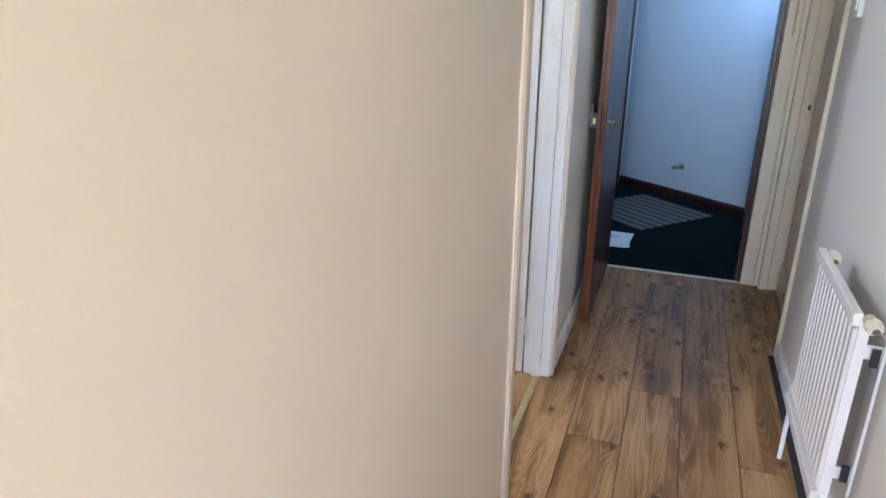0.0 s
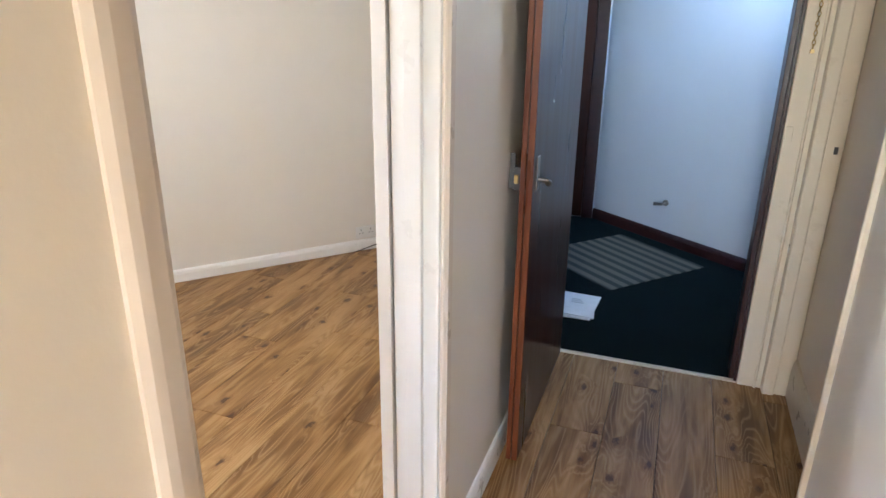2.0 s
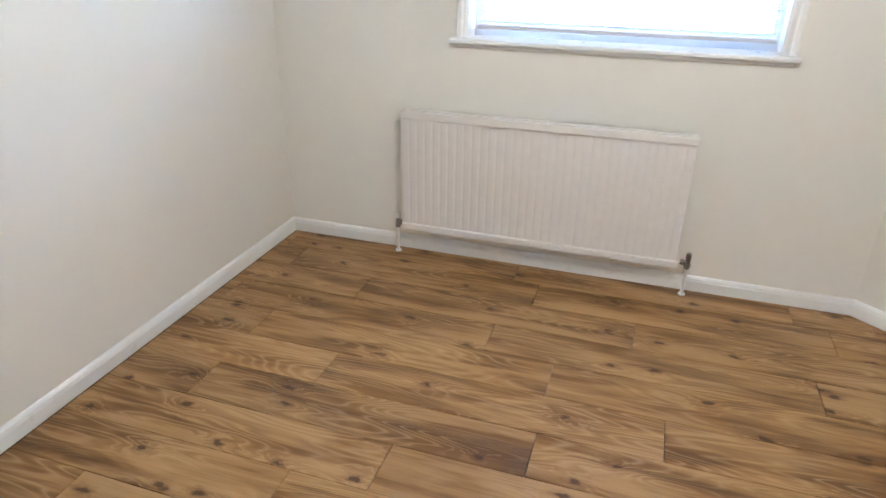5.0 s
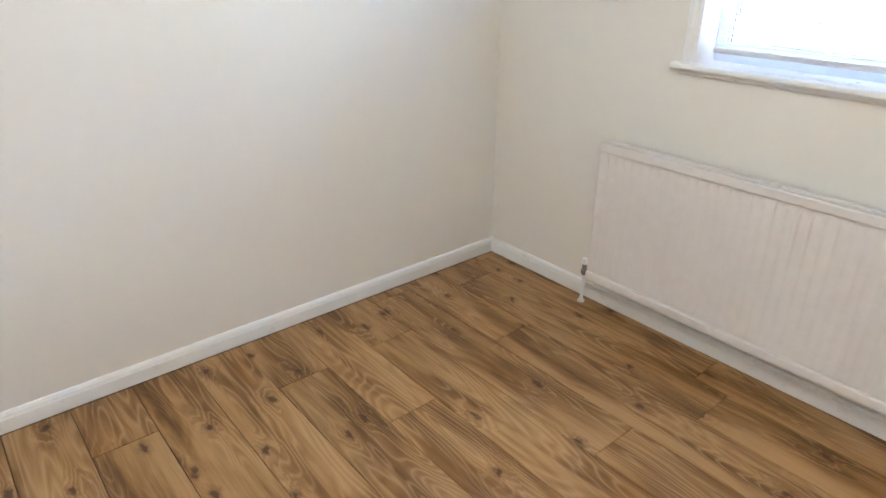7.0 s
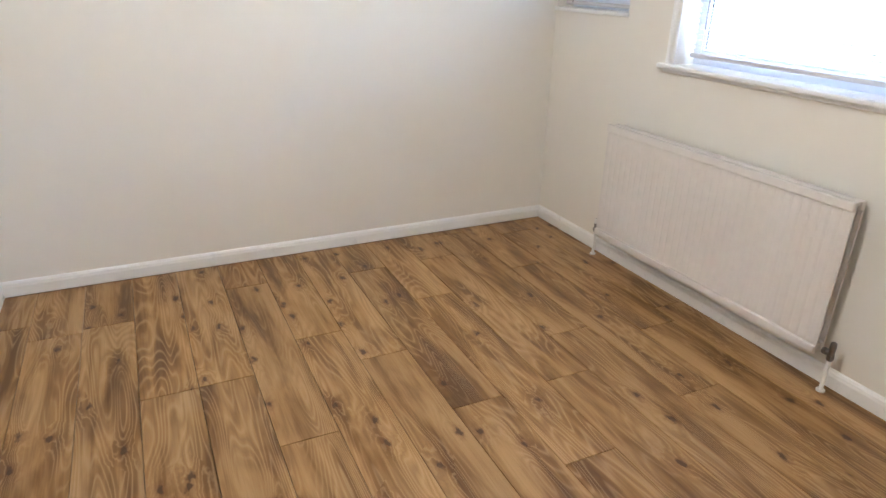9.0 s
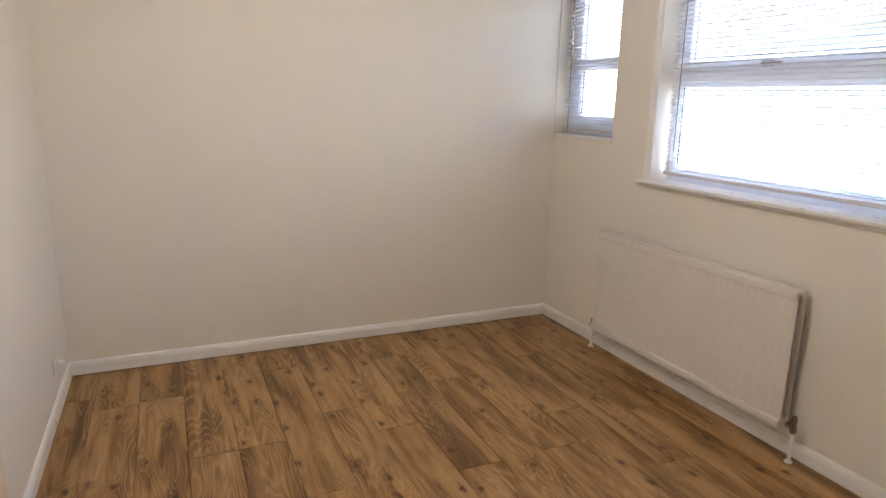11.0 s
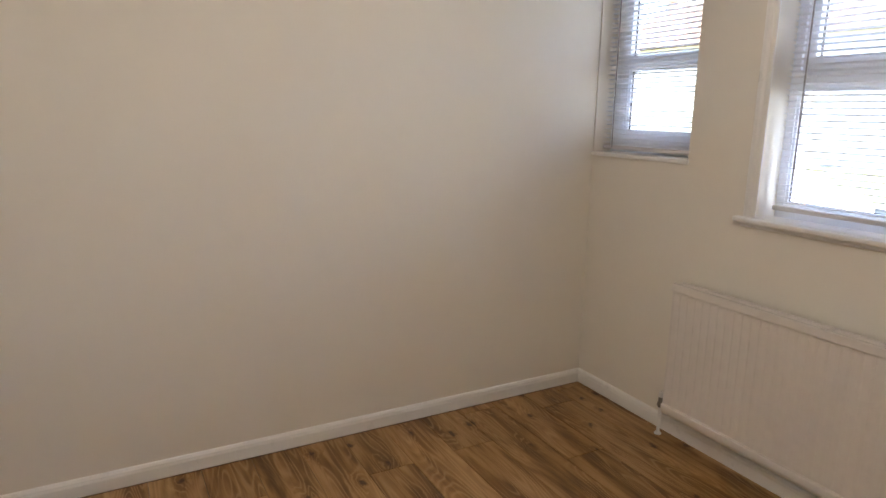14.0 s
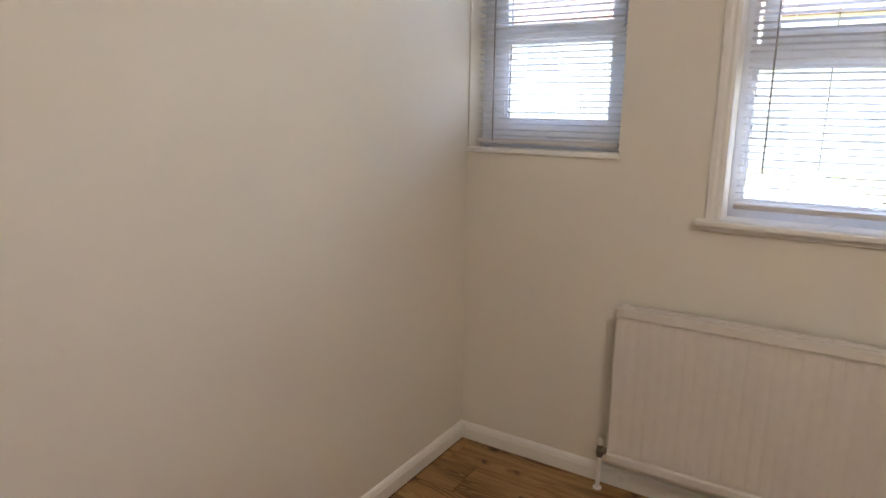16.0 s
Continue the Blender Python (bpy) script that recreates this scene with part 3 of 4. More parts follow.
def room_radiator():
    e = base("radiator", (-3.77, 1.935, 0.10), "long low white ribbed steel panel radiator below the window", "radiator")
    o = e.location
    y0, y1, z0, z1 = 1.232, 2.612, 0.150, 0.779
    part("front_panel", shifted(ribbed(bmesh.new(), -3.733, y0, y1, z0, z1, 1, 34, 0.0040), o), RADP, e)
    part("back_panel", shifted(ribbed(bmesh.new(), -3.785, y0 + 0.004, y1 - 0.004, z0 + 0.004, z1 - 0.002, 1, 42), o), RADP, e)
    part("convector", shifted(B(((-3.783, y0 + 0.03, z0 + 0.05), (-3.7465, y1 - 0.03, z1 - 0.07))), o), FINS, e, "convector fins, greyed to stand for shade between the panels")
    part("top_clip", shifted(B(((-3.787, 1.923, z1 - 0.012), (-3.740, 1.951, z1 + 0.004)), bevel=0.002), o), RADP, e)
    for yy in (y0 + 0.012, y1 - 0.030):
        part("connector", shifted(B(((-3.790, yy, z1 - 0.020), (-3.744, yy + 0.02, z1 - 0.004)), bevel=0.002), o), RADP, e)
        part("connector", shifted(B(((-3.790, yy, z0 + 0.004), (-3.744, yy + 0.02, z0 + 0.03)), bevel=0.002), o), RADP, e)
    for yy in (y0 + 0.2, y1 - 0.235):
        part("bracket", shifted(B(((-3.829, yy, z0 + 0.05), (-3.797, yy + 0.035, z1 - 0.04))), o), RADP, e)
    valve(e, o, y0 - 0.036, z0 + 0.022, -3.765, 1)
    valve(e, o, y1 + 0.050, z0 + 0.022, -3.765, -1)


def hall_radiator():
    e = base("radiator", (0.24, 2.45, 0.12), "narrow white ribbed panel radiator with old valves on the hallway wall", "radiator")
    o = e.location
    y0, y1, z0, z1 = 2.118, 2.650, 0.255, 0.828
    part("front_panel", shifted(ribbed(bmesh.new(), 0.205, y0, y1, z0, z1, -1, 13, 0.009), o), RADP, e)
    part("end_panel", shifted(B(((0.2175, y0 + 0.004, z0 + 0.01), (0.240, y0 + 0.010, z1 - 0.02))), o), RADP, e)
    part("back_plate", shifted(B(((0.288, y0 + 0.03, z0 + 0.02), (0.296, y0 + 0.085, z1 - 0.08)), ((0.240, y0 + 0.045, z1 - 0.14), (0.292, y0 + 0.05, z1 - 0.10)), ((0.240, y0 + 0.045, z0 + 0.06), (0.292, y0 + 0.05, z0 + 0.10))), o), RADP, e)
    for zz in (z1 - 0.15, z0 + 0.07):
        part("bracket_hook", shifted(B(((0.262, y0 + 0.02, zz), (0.280, y0 + 0.028, zz + 0.05))), o), BLACK, e, "dark bracket hook")
    for yy, s in ((y0 - 0.004, -1), (y1 - 0.03, -1)):
        bm = tube(bmesh.new(), (0.232, yy + 0.008, z1 - 0.012), (0.232, yy - 0.022, z1 - 0.012), 0.015, 18, None, 0.003)
        tube(bm, (0.232, yy - 0.020, z1 - 0.012), (0.236, yy - 0.046, z1 - 0.020), 0.021, 18, 0.018, 0.004)
        k = part("blanking_plug", shifted(bm, o), OLDW, e, "cream plastic plug knob")
        bm = tube(bmesh.new(), (0.236, yy - 0.044, z1 - 0.020), (0.2365, yy - 0.050, z1 - 0.0215), 0.009, 6)
        bm = shifted(bm, o)
        part("screw", bm, CHROME, k)
    for i in range(6):
        yy = y0 + 0.24 + i * 0.03
        part("vent_clip", shifted(box(bmesh.new(), (0.241, yy, z1 - 0.048), (0.247, yy + 0.008, z1 - 0.040), 0.001), o), BLACK, e, "small dark vent clip")
    bm = tube(bmesh.new(), (0.225, y1 + 0.03, 0.001), (0.225, y1 + 0.03, z0 + 0.02), 0.008, 12)
    tube(bm, (0.225, y1 + 0.036, z0 + 0.02), (0.225, y1 - 0.004, z0 + 0.02), 0.010, 12)
    part("pipe", shifted(bm, o), GLOSS, e)
    bm = bmesh.new()
    tube(bm, (0.225, y0 - 0.03, 0.001), (0.225, y0 - 0.03, z0 + 0.02), 0.008, 12)
    tube(bm, (0.225, y0 - 0.036, z0 + 0.02), (0.225, y0 + 0.004, z0 + 0.02), 0.010, 12)
    part("pipe", shifted(bm, o), GLOSS, e)
    part("valve_cap", shifted(tube(bmesh.new(), (0.225, y1 + 0.03, z0 + 0.02), (0.225, y1 + 0.03, z0 + 0.065), 0.016, 14, 0.013, 0.003), o), WHITEP, e)


room_radiator()
hall_radiator()


def socket(at, m, double, label, plug=False):
    """A wall socket, built looking to +y at its centre."""
    e = base("wall_socket", at, label, "wall socket")
    w = 0.073 if double else 0.043
    e.matrix_world = Matrix.Translation(at) @ m
    bm = bmesh.new()
    box(bm, (-w, 0.0005, -0.043), (w, 0.011, 0.043), 0.004)
    part("face_plate", bm, WHITEP, e)
    for c in ((-0.036, 0.036) if double else (0.0,)):
        bm = bmesh.new()
        for dx, dz in ((0, 0.018), (-0.011, -0.004), (0.011, -0.004)):
            box(bm, (c + dx - (0.002 if dx == 0 else 0.004), 0.0105, dz - (0.005 if dx == 0 else 0.0025)), (c + dx + (0.002 if dx == 0 else 0.004), 0.0125, dz + (0.005 if dx == 0 else 0.0025)))
        part("socket_holes", bm, BLACK, e, "dark socket slots")
        part("switch", B(((c - 0.006 + (0.016 if c > 0 else -0.016), 0.010, 0.014), (c + 0.006 + (0.016 if c > 0 else -0.016), 0.015, 0.034)), bevel=0.001), WHITEP, e)
    if plug:
        bm = B(((-0.024, 0.011, -0.034), (0.022, 0.046, 0.022)), bevel=0.008)
        part("plug", bm, WHITEP, e, "white plug")
    return e


socket((XE, 0.93, 0.225), Matrix.Rotation(radians(90), 4, "Z"), False, "white single wall socket above the skirting board", True)
dm = Matrix.Rotation(math.atan2(DG.y, DG.x) + math.pi, 4, "Z")
sp = NW + DG * 2.63
socket((sp.x, sp.y, 0.13), dm, True, "white double wall socket low on the slanted wall")

# coil of cable
bm = bmesh.new()
cp = NW + DG * 2.85 + Vector((DG.y, -DG.x)) * 0.03
rng = random.Random(7)
curve = bpy.data.curves.new("cable_curve", "CURVE")
curve.dimensions, curve.bevel_depth, curve.bevel_resolution = "3D", 0.0036, 2
pts = []
for i in range(120):
    a = i / 120 * 2 * math.pi * 4.5
    r = 0.055 + 0.018 * math.sin(a * 0.37 + 1)
    pts.append((cp.x + DG.x * r * math.cos(a) + 0.012 * math.sin(i * 0.3), cp.y + DG.y * r * math.cos(a) - 0.008 * math.sin(i * 0.3), 0.098 + 1.2 * r * math.sin(a)))
up = (sp.x + DG.x * 0.12 + 0.02, sp.y + DG.y * 0.12 - 0.02)
pts = [(cp.x - DG.x * 0.33 + DG.y * 0.03, cp.y - DG.y * 0.33, 0.012), (cp.x - DG.x * 0.2 + 0.05, cp.y - DG.y * 0.2, 0.05)] + pts + [(cp.x - DG.x * 0.03, cp.y - DG.y * 0.03, 0.20), (up[0], up[1], 0.25), (up[0] - 0.02, up[1] - 0.02, 0.262)]
sl = curve.splines.new("POLY")
sl.points.add(len(pts) - 1)
for p, c in zip(sl.points, pts):
    p.co = (*c, 1)
cob = new("cable_temp", curve)
me = bpy.data.meshes.new_from_object(cob.evaluated_get(bpy.context.evaluated_depsgraph_get()))
bpy.data.objects.remove(cob)
me.materials.clear()
me.materials.append(BLACK)
cable = tagged(new("cable_coil", me), "coiled black aerial cable lying against the skirting board", "cable")

# front doorway: frame, chain, dark door
fr = base("door_2_frame", (-0.2, 4.45, 0), "cream gloss painted front door frame with stepped mouldings", "door frame")
fr["kind"] = "structure"
o = fr.location
part("architrave", shifted(B(((0.19, 4.425, 0.001), (0.290, 4.4495, 2.12)), bevel=0.004), o), CGLOSS, fr)
part("architrave_back_band", shifted(B(((0.286, 4.375, 0.001), (0.335, 4.4485, 2.12)), bevel=0.007), o), CGLOSS, fr)
part("architrave_outer", shifted(B(((0.332, 4.392, 0.001), (0.398, 4.4485, 2.12)), bevel=0.004), o), CGLOSS, fr)
part("architrave_bead", shifted(tube(bmesh.new(), (0.262, 4.424, 0.001), (0.262, 4.424, 2.12), 0.006, 10), o), CGLOSS, fr)
part("head", shifted(B(((-0.68, 4.42, DOOR_H), (0.39, 4.4485, 2.12)), bevel=0.004), o), CGLOSS, fr)
part("jamb", shifted(B(((0.178, 4.440, 0.001), (0.1895, 4.470, DOOR_H)), ((0.160, 4.472, 0.001), (0.1895, 4.575, DOOR_H)), bevel=0.002), o), DKWOOD, fr, "dark stained rebate")
part("jamb", shifted(B(((-0.679, 4.432, 0.001), (-0.645, 4.575, DOOR_H)), bevel=0.002), o), DKWOOD, fr)
part("strike_plate", shifted(B(((0.196, 4.4215, 1.085), (0.222, 4.4265, 1.145)), bevel=0.001), o), CGLOSS, fr, "painted strike plate")
part("latch_hole", shifted(B(((0.366, 4.3895, 1.056), (0.380, 4.394, 1.084))), o), BLACK, fr, "dark latch hole")
obj("threshold_front", B(((-0.66, 4.435, 0.0), (0.19, 4.462, 0.007)), bevel=0.002), CGLOSS, "pale threshold strip at the front doorway", "threshold", "structure")

ch = base("door_chain", (0.232, 4.42, 1.45), "dark brass security chain hanging on the door frame", "door chain")
o = ch.location
for i in range(14):
    z = 1.438 + i * 0.0165
    bm = bmesh.new()
    n = 12
    ring = []
    for k in range(n):
        a = 2 * math.pi * k / n
        u = (0.0055 * math.cos(a), 0.011 * math.sin(a))
        c = Vector((u[0] if i % 2 else 0, 0 if i % 2 else u[0], u[1]))
        nrm = Vector((math.cos(a) if i % 2 else 0, 0 if i % 2 else math.cos(a), math.sin(a)))
        side = Vector((0, 1, 0)) if i % 2 else Vector((1, 0, 0))
        ring.append([bm.verts.new(c + nrm * 0.0018 * math.cos(b) + side * 0.0018 * math.sin(b) + Vector((0.232, 4.414, z)) - o) for b in (0, 1.57, 3.14, 4.71)])
    for k in range(n):
        for j in range(4):
            bm.faces.new([ring[k][j], ring[(k + 1) % n][j], ring[(k + 1) % n][(j + 1) % 4], ring[k][(j + 1) % 4]])
    bmesh.ops.recalc_face_normals(bm, faces=bm.faces)
    part("link", bm, BRASS, ch)
bm = tube(bmesh.new(), (0.232, 4.420, 1.424), (0.232, 4.408, 1.424), 0.008, 12)
part("end_button", shifted(bm, o), BRASS, ch)
bm = B(((0.222, 4.416, 1.69), (0.242, 4.4245, 1.76)), bevel=0.002)
part("chain_plate", shifted(bm, o), BRASS, ch)

dd = base("front_door", (-0.62, 4.43, 0.008), "dark varnished mahogany front door standing open along the hallway wall", "door")
o = Vector(dd.location)
part("door_leaf", shifted(B(((-0.638, 3.556, 0.008), (-0.598, 4.425, 2.0)), bevel=0.002), o), DOORW, dd)
part("lipping", shifted(B(((-0.6385, 3.548, 0.008), (-0.6215, 3.5555, 2.0)), ((-0.6175, 3.548, 0.008), (-0.5975, 3.5555, 2.0)), bevel=0.0015), o), DOORE, dd, "worn red-brown door edge")
lk = part("lock_case", shifted(B(((-0.662, 3.5575, 1.015), (-0.639, 3.63, 1.09)), bevel=0.002), o), BLACK, dd, "black rim lock")
part("latch_bolt", shifted(B(((-0.658, 3.549, 1.038), (-0.645, 3.5585, 1.066)), bevel=0.002), o), BRASS, lk, "pale brass latch")
bm = bmesh.new()
vs = [[bm.verts.new((x, y, z)) for y, z in ((3.562, 1.02), (3.62, 1.02), (3.575, 1.13))] for x in (-0.677, -0.6625)]
for k in range(3):
    bm.faces.new([vs[0][k], vs[0][(k + 1) % 3], vs[1][(k + 1) % 3], vs[1][k]])
bm.faces.new(vs[0])
bm.faces.new(vs[1][::-1])
bmesh.ops.recalc_face_normals(bm, faces=bm.faces)
part("lock_cover", shifted(bm, o), BLACK, lk, "black tapered lock cover")
hd = part("handle_plate", shifted(B(((-0.5975, 3.590, 1.01), (-0.5925, 3.628, 1.12)), bevel=0.002), o), CHROME, dd, "worn chrome escutcheon plate")
bm = tube(bmesh.new(), (-0.593, 3.609, 1.045), (-0.565, 3.609, 1.045), 0.008, 12)
tube(bm, (-0.570, 3.609, 1.045), (-0.562, 3.630, 1.030), 0.0095, 12, 0.012, 0.002)
part("door_handle", shifted(bm, o), CHROME, dd, "chrome door knob")

# switch on the hall wall
sw = base("light_switch", (0.30, 3.28, 1.56), "white plastic pull unit on the hallway wall", "light switch")
o = sw.location
s1 = part("back_box", shifted(B(((0.282, 3.245, 1.52), (0.2995, 3.315, 1.61)), bevel=0.003), o), WHITEP, sw)
part("rocker", shifted(B(((0.277, 3.27, 1.545), (0.283, 3.29, 1.585)), bevel=0.002), o), WHITEP, s1)

# lobby things
obj("lobby_carpet", B(((-1.049, 4.47, -0.012), (0.62, 6.2, 0.003)), ((-1.66, 6.2, -0.012), (0.62, 7.62, 0.003))), CARPET, "dark green carpet of the lobby", "carpet", "structure")
AB = Vector((0.54, 0.622)).normalized()
PP = Vector((-AB.y, AB.x))
bm = bmesh.new()
box(bm, (0, 0, 0.004), (0.82, 0.77, 0.010), 0.003)
bmesh.ops.transform(bm, matrix=Matrix(((AB.x, PP.x, 0, -0.458), (AB.y, PP.y, 0, 5.288), (0, 0, 1, 0), (0, 0, 0, 1))), verts=bm.verts)
mat = base("door_mat", (-0.5, 5.9, 0.004), "dark grey and beige striped mat on the green carpet", "door mat")
part("mat_body", shifted(bm, mat.location), MATM, mat)
bk = base("papers", (-0.615, 4.975, 0.004), "small stack of white letters and leaflets on the green carpet", "papers")
o = bk.location
for i, (dx, dy, r, z) in enumerate(((0.0, 0.02, 0.10, 0.0), (-0.005, -0.01, 0.02, 0.006), (0.01, 0.015, -0.06, 0.012))):
    bm = B(((-0.105, -0.15, z), (0.105, 0.15, z + 0.005)), bevel=0.001)
    bmesh.ops.transform(bm, matrix=Matrix.Translation((dx, dy, 0)) @ Matrix.Rotation(r, 4, "Z"), verts=bm.verts)
    pg = part("leaflet", bm, PAPER, bk)
bm = bmesh.new()
for i in range(3):
    box(bm, (-0.03, 0.03 + i * 0.022, 0.0172), (0.04 - i * 0.01, 0.036 + i * 0.022, 0.0178))
part("print", bm, INK, pg, "faint grey print")
# spring hook on the lobby wall
ld = (L1 - L0).normalized()
ln = Vector((ld.y, -ld.x))
kp = L0 + ld * ((Vector((-0.215, 6.35)) - L0).dot(ld))
hk = base("wall_hook", (kp.x, kp.y, 0.298), "small metal bracket with a short peg on the lobby wall", "wall hook")
bm = tube(bmesh.new(), (0, 0, 0), (ln.x * 0.012, ln.y * 0.012, 0), 0.022, 16)
part("rose", bm, CHROME, hk)
bm = tube(bmesh.new(), (0, 0, 0), (ln.x * 0.05, ln.y * 0.05, -0.004), 0.008, 12)
tube(bm, (ln.x * 0.048, ln.y * 0.048, -0.004), (ln.x * 0.055 - ld.x * 0.06, ln.y * 0.055 - ld.y * 0.06, -0.012), 0.009, 12, 0.013)
part("peg", bm, CHROME, hk)
# dark door in the lobby
d2 = base("lobby_door", (-1.2, 6.74, 0), "dark stained wooden door and frame in the lobby", "door")
o = d2.location
back = Vector((-0.93, -0.04)).normalized()
inn = Vector((-back.y, back.x)) * -1
if inn.dot(Vector((1, -1))) < 0:
    inn = -inn


def along(s0, s1, t0, t1, z0, z1):
    m = Matrix(((back.x, inn.x, 0, L0.x), (back.y, inn.y, 0, L0.y), (0, 0, 1, 0), (0, 0, 0, 1)))
    return shifted(box(bmesh.new(), (s0, t0, z0), (s1, t1, z1), 0.003, 2, m), o)


part("jamb", along(0.012, 0.10, 0.001, 0.03, 0.003, 2.1), DKWOOD, d2)
part("jamb", along(0.80, 0.88, 0.001, 0.03, 0.003, 2.1), DKWOOD, d2)
part("door_leaf", along(0.102, 0.798, 0.001, 0.016, 0.010, 2.04), DOORW, d2)
# corner post of the lobby front wall
obj("corner_bead", B(((0.282, 3.478, 0.002), (0.303, 3.497, H - 0.01)), bevel=0.005), CGLOSS, "thin cream corner bead", "trim", "structure")

# outside
GRASS = carpet("lawn", (0.09, 0.115, 0.06), (0.15, 0.17, 0.10), 40)
ASPH = paint("asphalt", (0.042, 0.042, 0.045), 0.9, 0.2, 0.5, 90)
PAVE = paint("concrete_paving", (0.24, 0.23, 0.21), 0.85, 0.15, 0.3, 50)
NET = plain("net_curtained_glass", (0.30, 0.31, 0.32), 0.2)
BRICK = brick_mat("house_brick", (0.30, 0.15, 0.10), (0.38, 0.22, 0.15))
ROOF = paint("roof_tile", (0.16, 0.10, 0.08), 0.8, 0.2, 0.5, 20)
RENDER = paint("pale_render", (0.65, 0.62, 0.56), 0.85, 0.1, 0.2, 30)
CARW = plain("white_car_paint", (0.75, 0.76, 0.78), 0.2, 0.0, 0.02)
# base colour raised to stand for sky reflected in the car windows
CARG = plain("sky_pale_car_glass", (0.20, 0.22, 0.24), 0.05)
gm = bmesh.new()
box(gm, (-2500, -2500, -0.62), (2500, 2500, -0.55))
obj("ground", gm, GRASS, "lawn and open ground round the house", "ground", "structure")
obj("driveway", B(((-9.79, -12, -0.55), (-4.2, 14, -0.535))), ASPH, "grey tarmac front drive", "pavement", "structure")
obj("pavement", B(((-11.6, -60, -0.55), (-9.8, 60, -0.50)), bevel=0.02), PAVE, "pale pavement with a raised kerb", "pavement", "structure")
obj("road", B(((-17.6, -60, -0.56), (-11.62, 60, -0.545))), ASPH, "grey asphalt road", "road", "structure")


def car(at, turn, label):
    e = base("car", (0, 0, 0), label, "car", "parked cars")
    prof = [(-2.05, 0.32), (-2.1, 0.62), (-1.98, 0.86), (-1.15, 0.96), (-0.62, 1.36), (0.75, 1.42), (1.55, 1.02), (2.05, 0.94), (2.1, 0.5), (2.0, 0.3)]
    bm = bmesh.new()
    a, b = [[bm.verts.new((x, y, z)) for x, z in prof] for y in (-0.85, 0.85)]
    for i in range(len(prof)):
        j = (i + 1) % len(prof)
        bm.faces.new([a[i], a[j], b[j], b[i]])
    bm.faces.new(a[::-1])
    bm.faces.new(b)
    bmesh.ops.recalc_face_normals(bm, faces=bm.faces)
    bmesh.ops.bevel(bm, geom=bm.edges[:], offset=0.09, segments=3, affect="EDGES")
    part("body", bm, CARW, e)
    for s in (-1, 1):
        bm = B(((-0.75, s * 0.853 - 0.006, 0.98), (0.05, s * 0.853 + 0.006, 1.27)), ((0.12, s * 0.853 - 0.006, 0.98), (0.9, s * 0.853 + 0.006, 1.25)), bevel=0.004)
        part("side_window", bm, CARG, e)
    for x in (-1.3, 1.3):
        for s in (-1, 1):
            part("wheel", tube(bmesh.new(), (x, s * 0.72, 0.31), (x, s * 0.88, 0.31), 0.31, 24, None, 0.03), BLACK, e, "black tyre")
    e.matrix_world = Matrix.Translation(at) @ Matrix.Rotation(turn, 4, "Z")
    return e


car((-10.0, -3.7, -0.535), radians(100), "white hatchback parked on the drive")
car((-8.3, 0.9, -0.535), radians(84), "white car parked close to the window")


def house(y0, w, label):
    e = base("house", (-30, y0 + w / 2, -0.55), label, "house", "houses across the road")
    o = Vector(e.location)
    x0, x1 = -36, -28
    part("wall", shifted(B(((x0, y0, -0.55), (x1, y0 + w, 4.9))), o), RENDER, e)
    bm = bmesh.new()
    v = [bm.verts.new(p) for p in ((x0 - 0.4, y0 - 0.01, 4.8), (x1 + 0.4, y0 - 0.01, 4.8), ((x0 + x1) / 2, y0 - 0.01, 7.6), (x0 - 0.4, y0 + w + 0.01, 4.8), (x1 + 0.4, y0 + w + 0.01, 4.8), ((x0 + x1) / 2, y0 + w + 0.01, 7.6))]
    for f in ((0, 1, 2), (5, 4, 3), (0, 3, 4, 1), (1, 4, 5, 2), (0, 2, 5, 3)):
        bm.faces.new([v[i] for i in f])
    bmesh.ops.recalc_face_normals(bm, faces=bm.faces)
    part("roof", shifted(bm, o), ROOF, e)
    for zz in (0.4, 3.0):
        for yy in (y0 + 1.0, y0 + w - 2.6):
            wd = part("window", shifted(B(((x1 + 0.001, yy, zz), (x1 + 0.06, yy + 1.6, zz + 1.3)), bevel=0.01), o), UPVC, e, "white framed window")
            part("pane", shifted(B(((x1 + 0.06, yy + 0.08, zz + 0.08), (x1 + 0.065, yy + 0.77, zz + 1.22)), ((x1 + 0.06, yy + 0.83, zz + 0.08), (x1 + 0.065, yy + 1.52, zz + 1.22))), o), NET, wd)
    part("front_door", shifted(B(((x1 + 0.001, y0 + w / 2 - 0.45, -0.5), (x1 + 0.05, y0 + w / 2 + 0.45, 1.6)), bevel=0.01), o), RENDER, e)
    part("chimney", shifted(B(((-32.5, y0 + 0.4, 7.0), (-31.7, y0 + 1.2, 8.6)), bevel=0.02), o), BRICK, e)
    return e


for i, yy in enumerate((-26, -17, -8, 1, 10, 19)):
    house(yy, 8.96, "pale rendered two storey house with a tiled roof")
# laminate planks


def clip_poly(poly, p, n):
    """Keeps the side of the line through p to which n points."""
    out = []
    for i in range(len(poly)):
        a, b = poly[i], poly[(i + 1) % len(poly)]
        da, db = (a - p).dot(n), (b - p).dot(n)
        if da >= 0:
            out.append(a)
        if da * db < 0:
            out.append(a + (b - a) * (da / (da - db)))
    return out


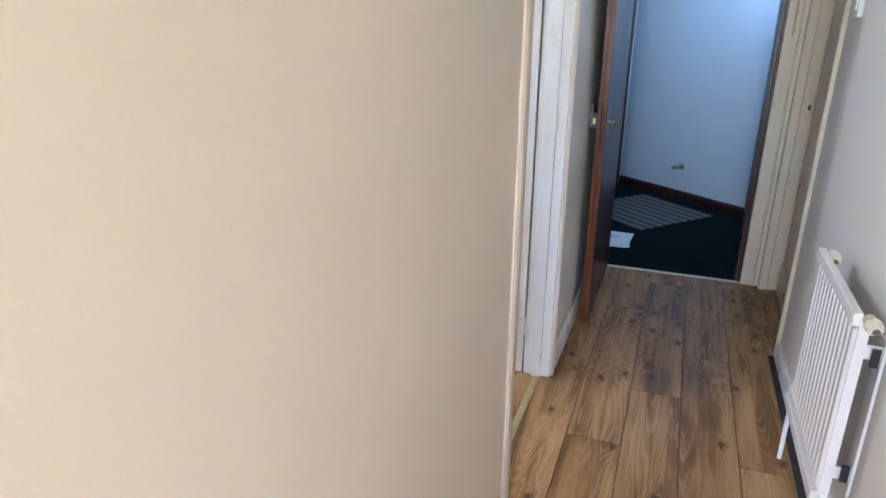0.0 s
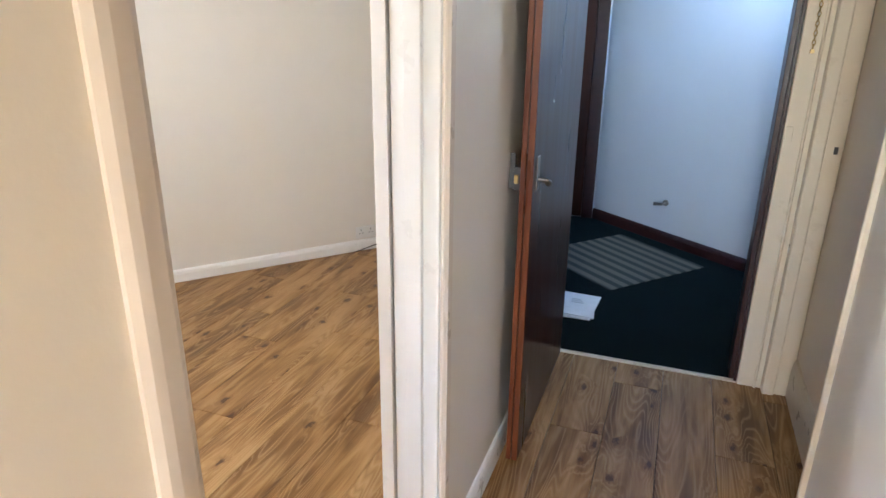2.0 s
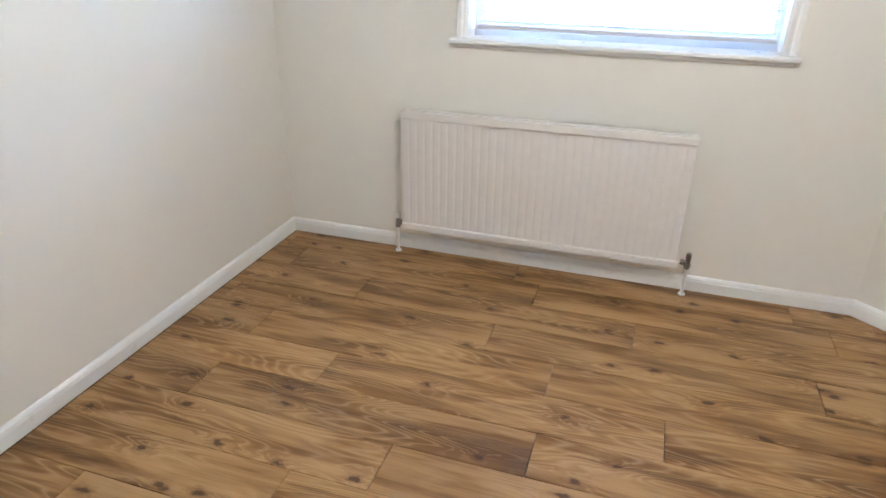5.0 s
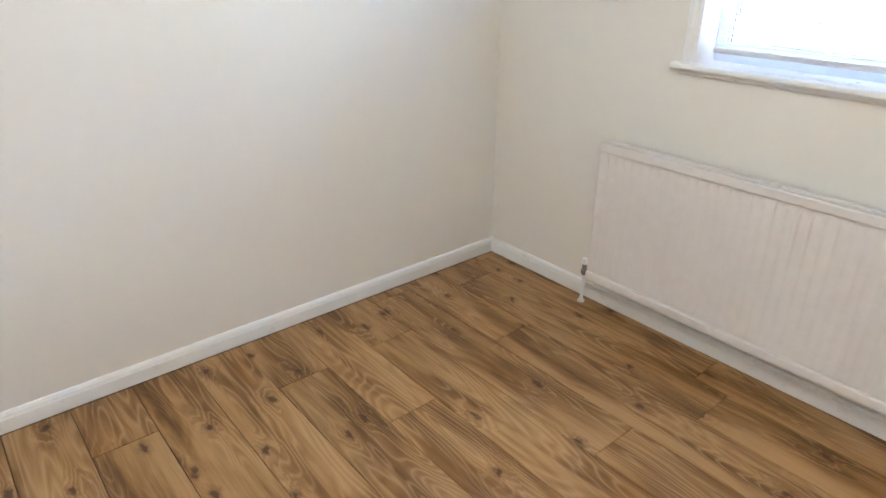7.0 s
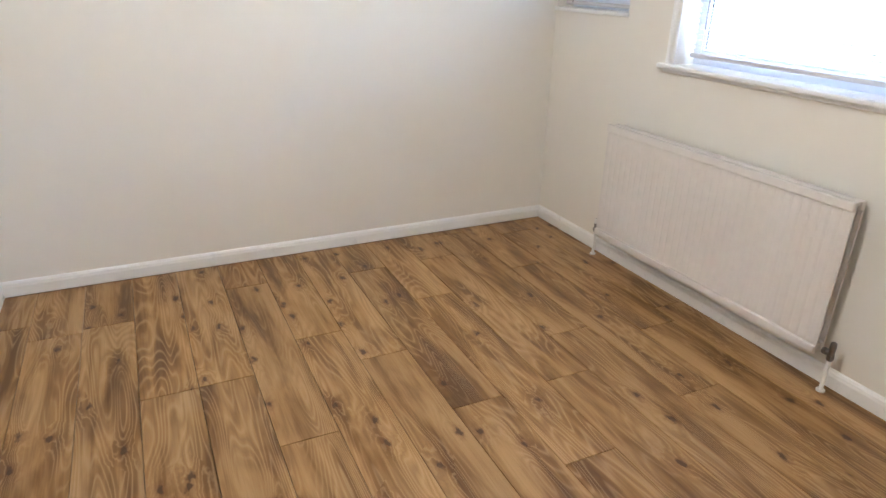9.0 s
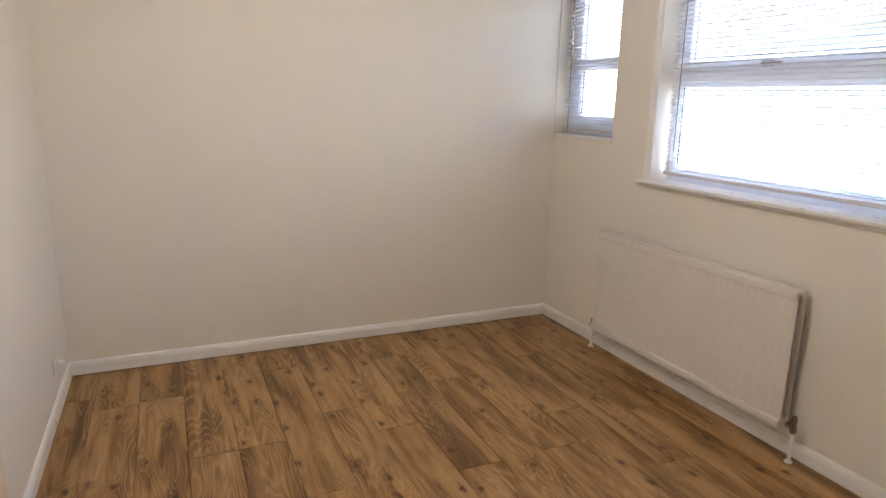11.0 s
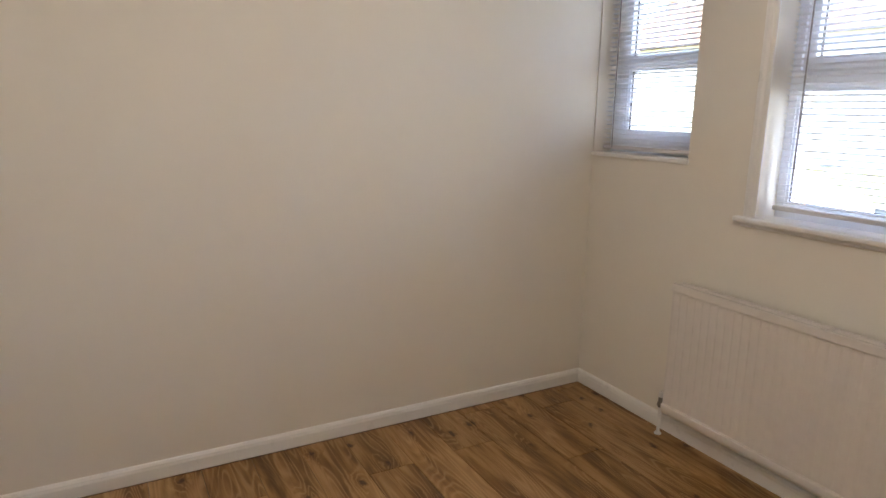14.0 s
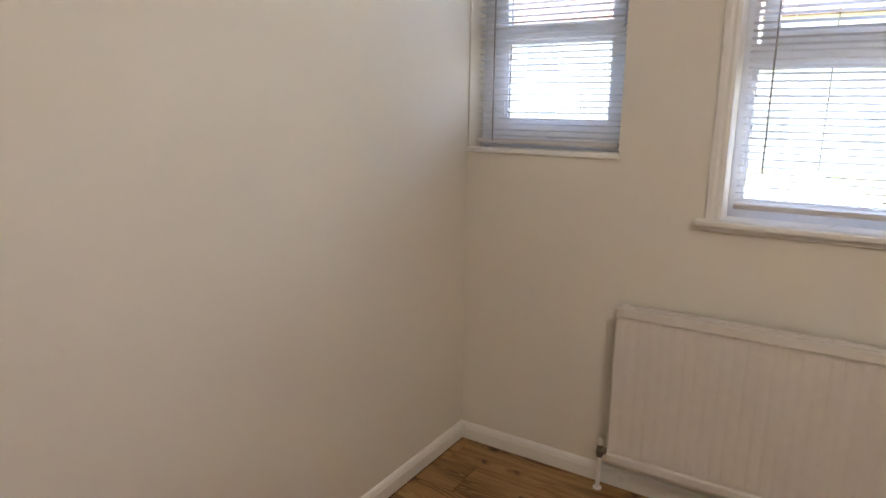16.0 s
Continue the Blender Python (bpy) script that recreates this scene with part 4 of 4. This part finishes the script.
def plank(poly, parent):
    """One board with a small bevel round its top."""
    area = sum(a.x * b.y - b.x * a.y for a, b in zip(poly, poly[1:] + poly[:1]))
    if abs(area) < 0.004:
        return
    c = sum(poly, Vector((0, 0))) / len(poly)
    bm = bmesh.new()
    g = 0.0018

    def inset(d):
        r = []
        for q in poly:
            v = q - c
            r.append(Vector((q.x - math.copysign(min(d, abs(v.x)), v.x), q.y - math.copysign(min(d, abs(v.y)), v.y))))
        return r

    low = [bm.verts.new((q.x, q.y, -0.012)) for q in inset(0.0005)]
    mid = [bm.verts.new((q.x, q.y, -0.004)) for q in inset(0.0005)]
    top = [bm.verts.new((q.x, q.y, 0.0)) for q in inset(g)]
    n = len(poly)
    for a, b in ((low, mid), (mid, top)):
        for i in range(n):
            bm.faces.new([a[i], a[(i + 1) % n], b[(i + 1) % n], b[i]])
    bm.faces.new(top)
    bmesh.ops.recalc_face_normals(bm, faces=bm.faces)
    part("plank", bm, LAM, parent)


def planks(name, x0, x1, y0, y1, seam, step, length, clips, label, joints, seed):
    e = base(name, (0, 0, 0), label, "floor")
    e["kind"] = "structure"
    rng = random.Random(seed)
    k = math.floor((x0 - seam) / step)
    while seam + k * step < x1:
        a, b = seam + k * step, seam + (k + 1) * step
        first = joints.get(k, rng.uniform(0, length))
        y = first - math.ceil((first - y0) / length) * length
        while y < y1:
            poly = [Vector(v) for v in ((max(a, x0), max(y, y0)), (min(b, x1), max(y, y0)), (min(b, x1), min(y + length, y1)), (max(a, x0), min(y + length, y1)))]
            for p, n in clips:
                poly = clip_poly(poly, p, n) if poly else poly
            if len(poly) > 2:
                plank(poly, e)
            y += length
        k += 1


planks("floor_room", XW + 0.004, -0.727, YS + 0.004, DE.y, -1.10, 0.2115, 1.28, [(NW, Vector((DG.y, -DG.x)))],
       "oak effect laminate floor of knotty wide planks", {-1: 1.01, -3: 1.665, -4: 0.85, -5: 1.465, -6: 1.73, -7: 2.18, -8: 2.60, -9: 2.17}, 11)
planks("floor_hall", -0.727, 0.40, -1.9, 4.448, -0.325, 0.2055, 1.28, [], "lighter oak effect laminate floor of the hallway", {0: 2.97, 1: 3.36, -1: 2.55}, 12)
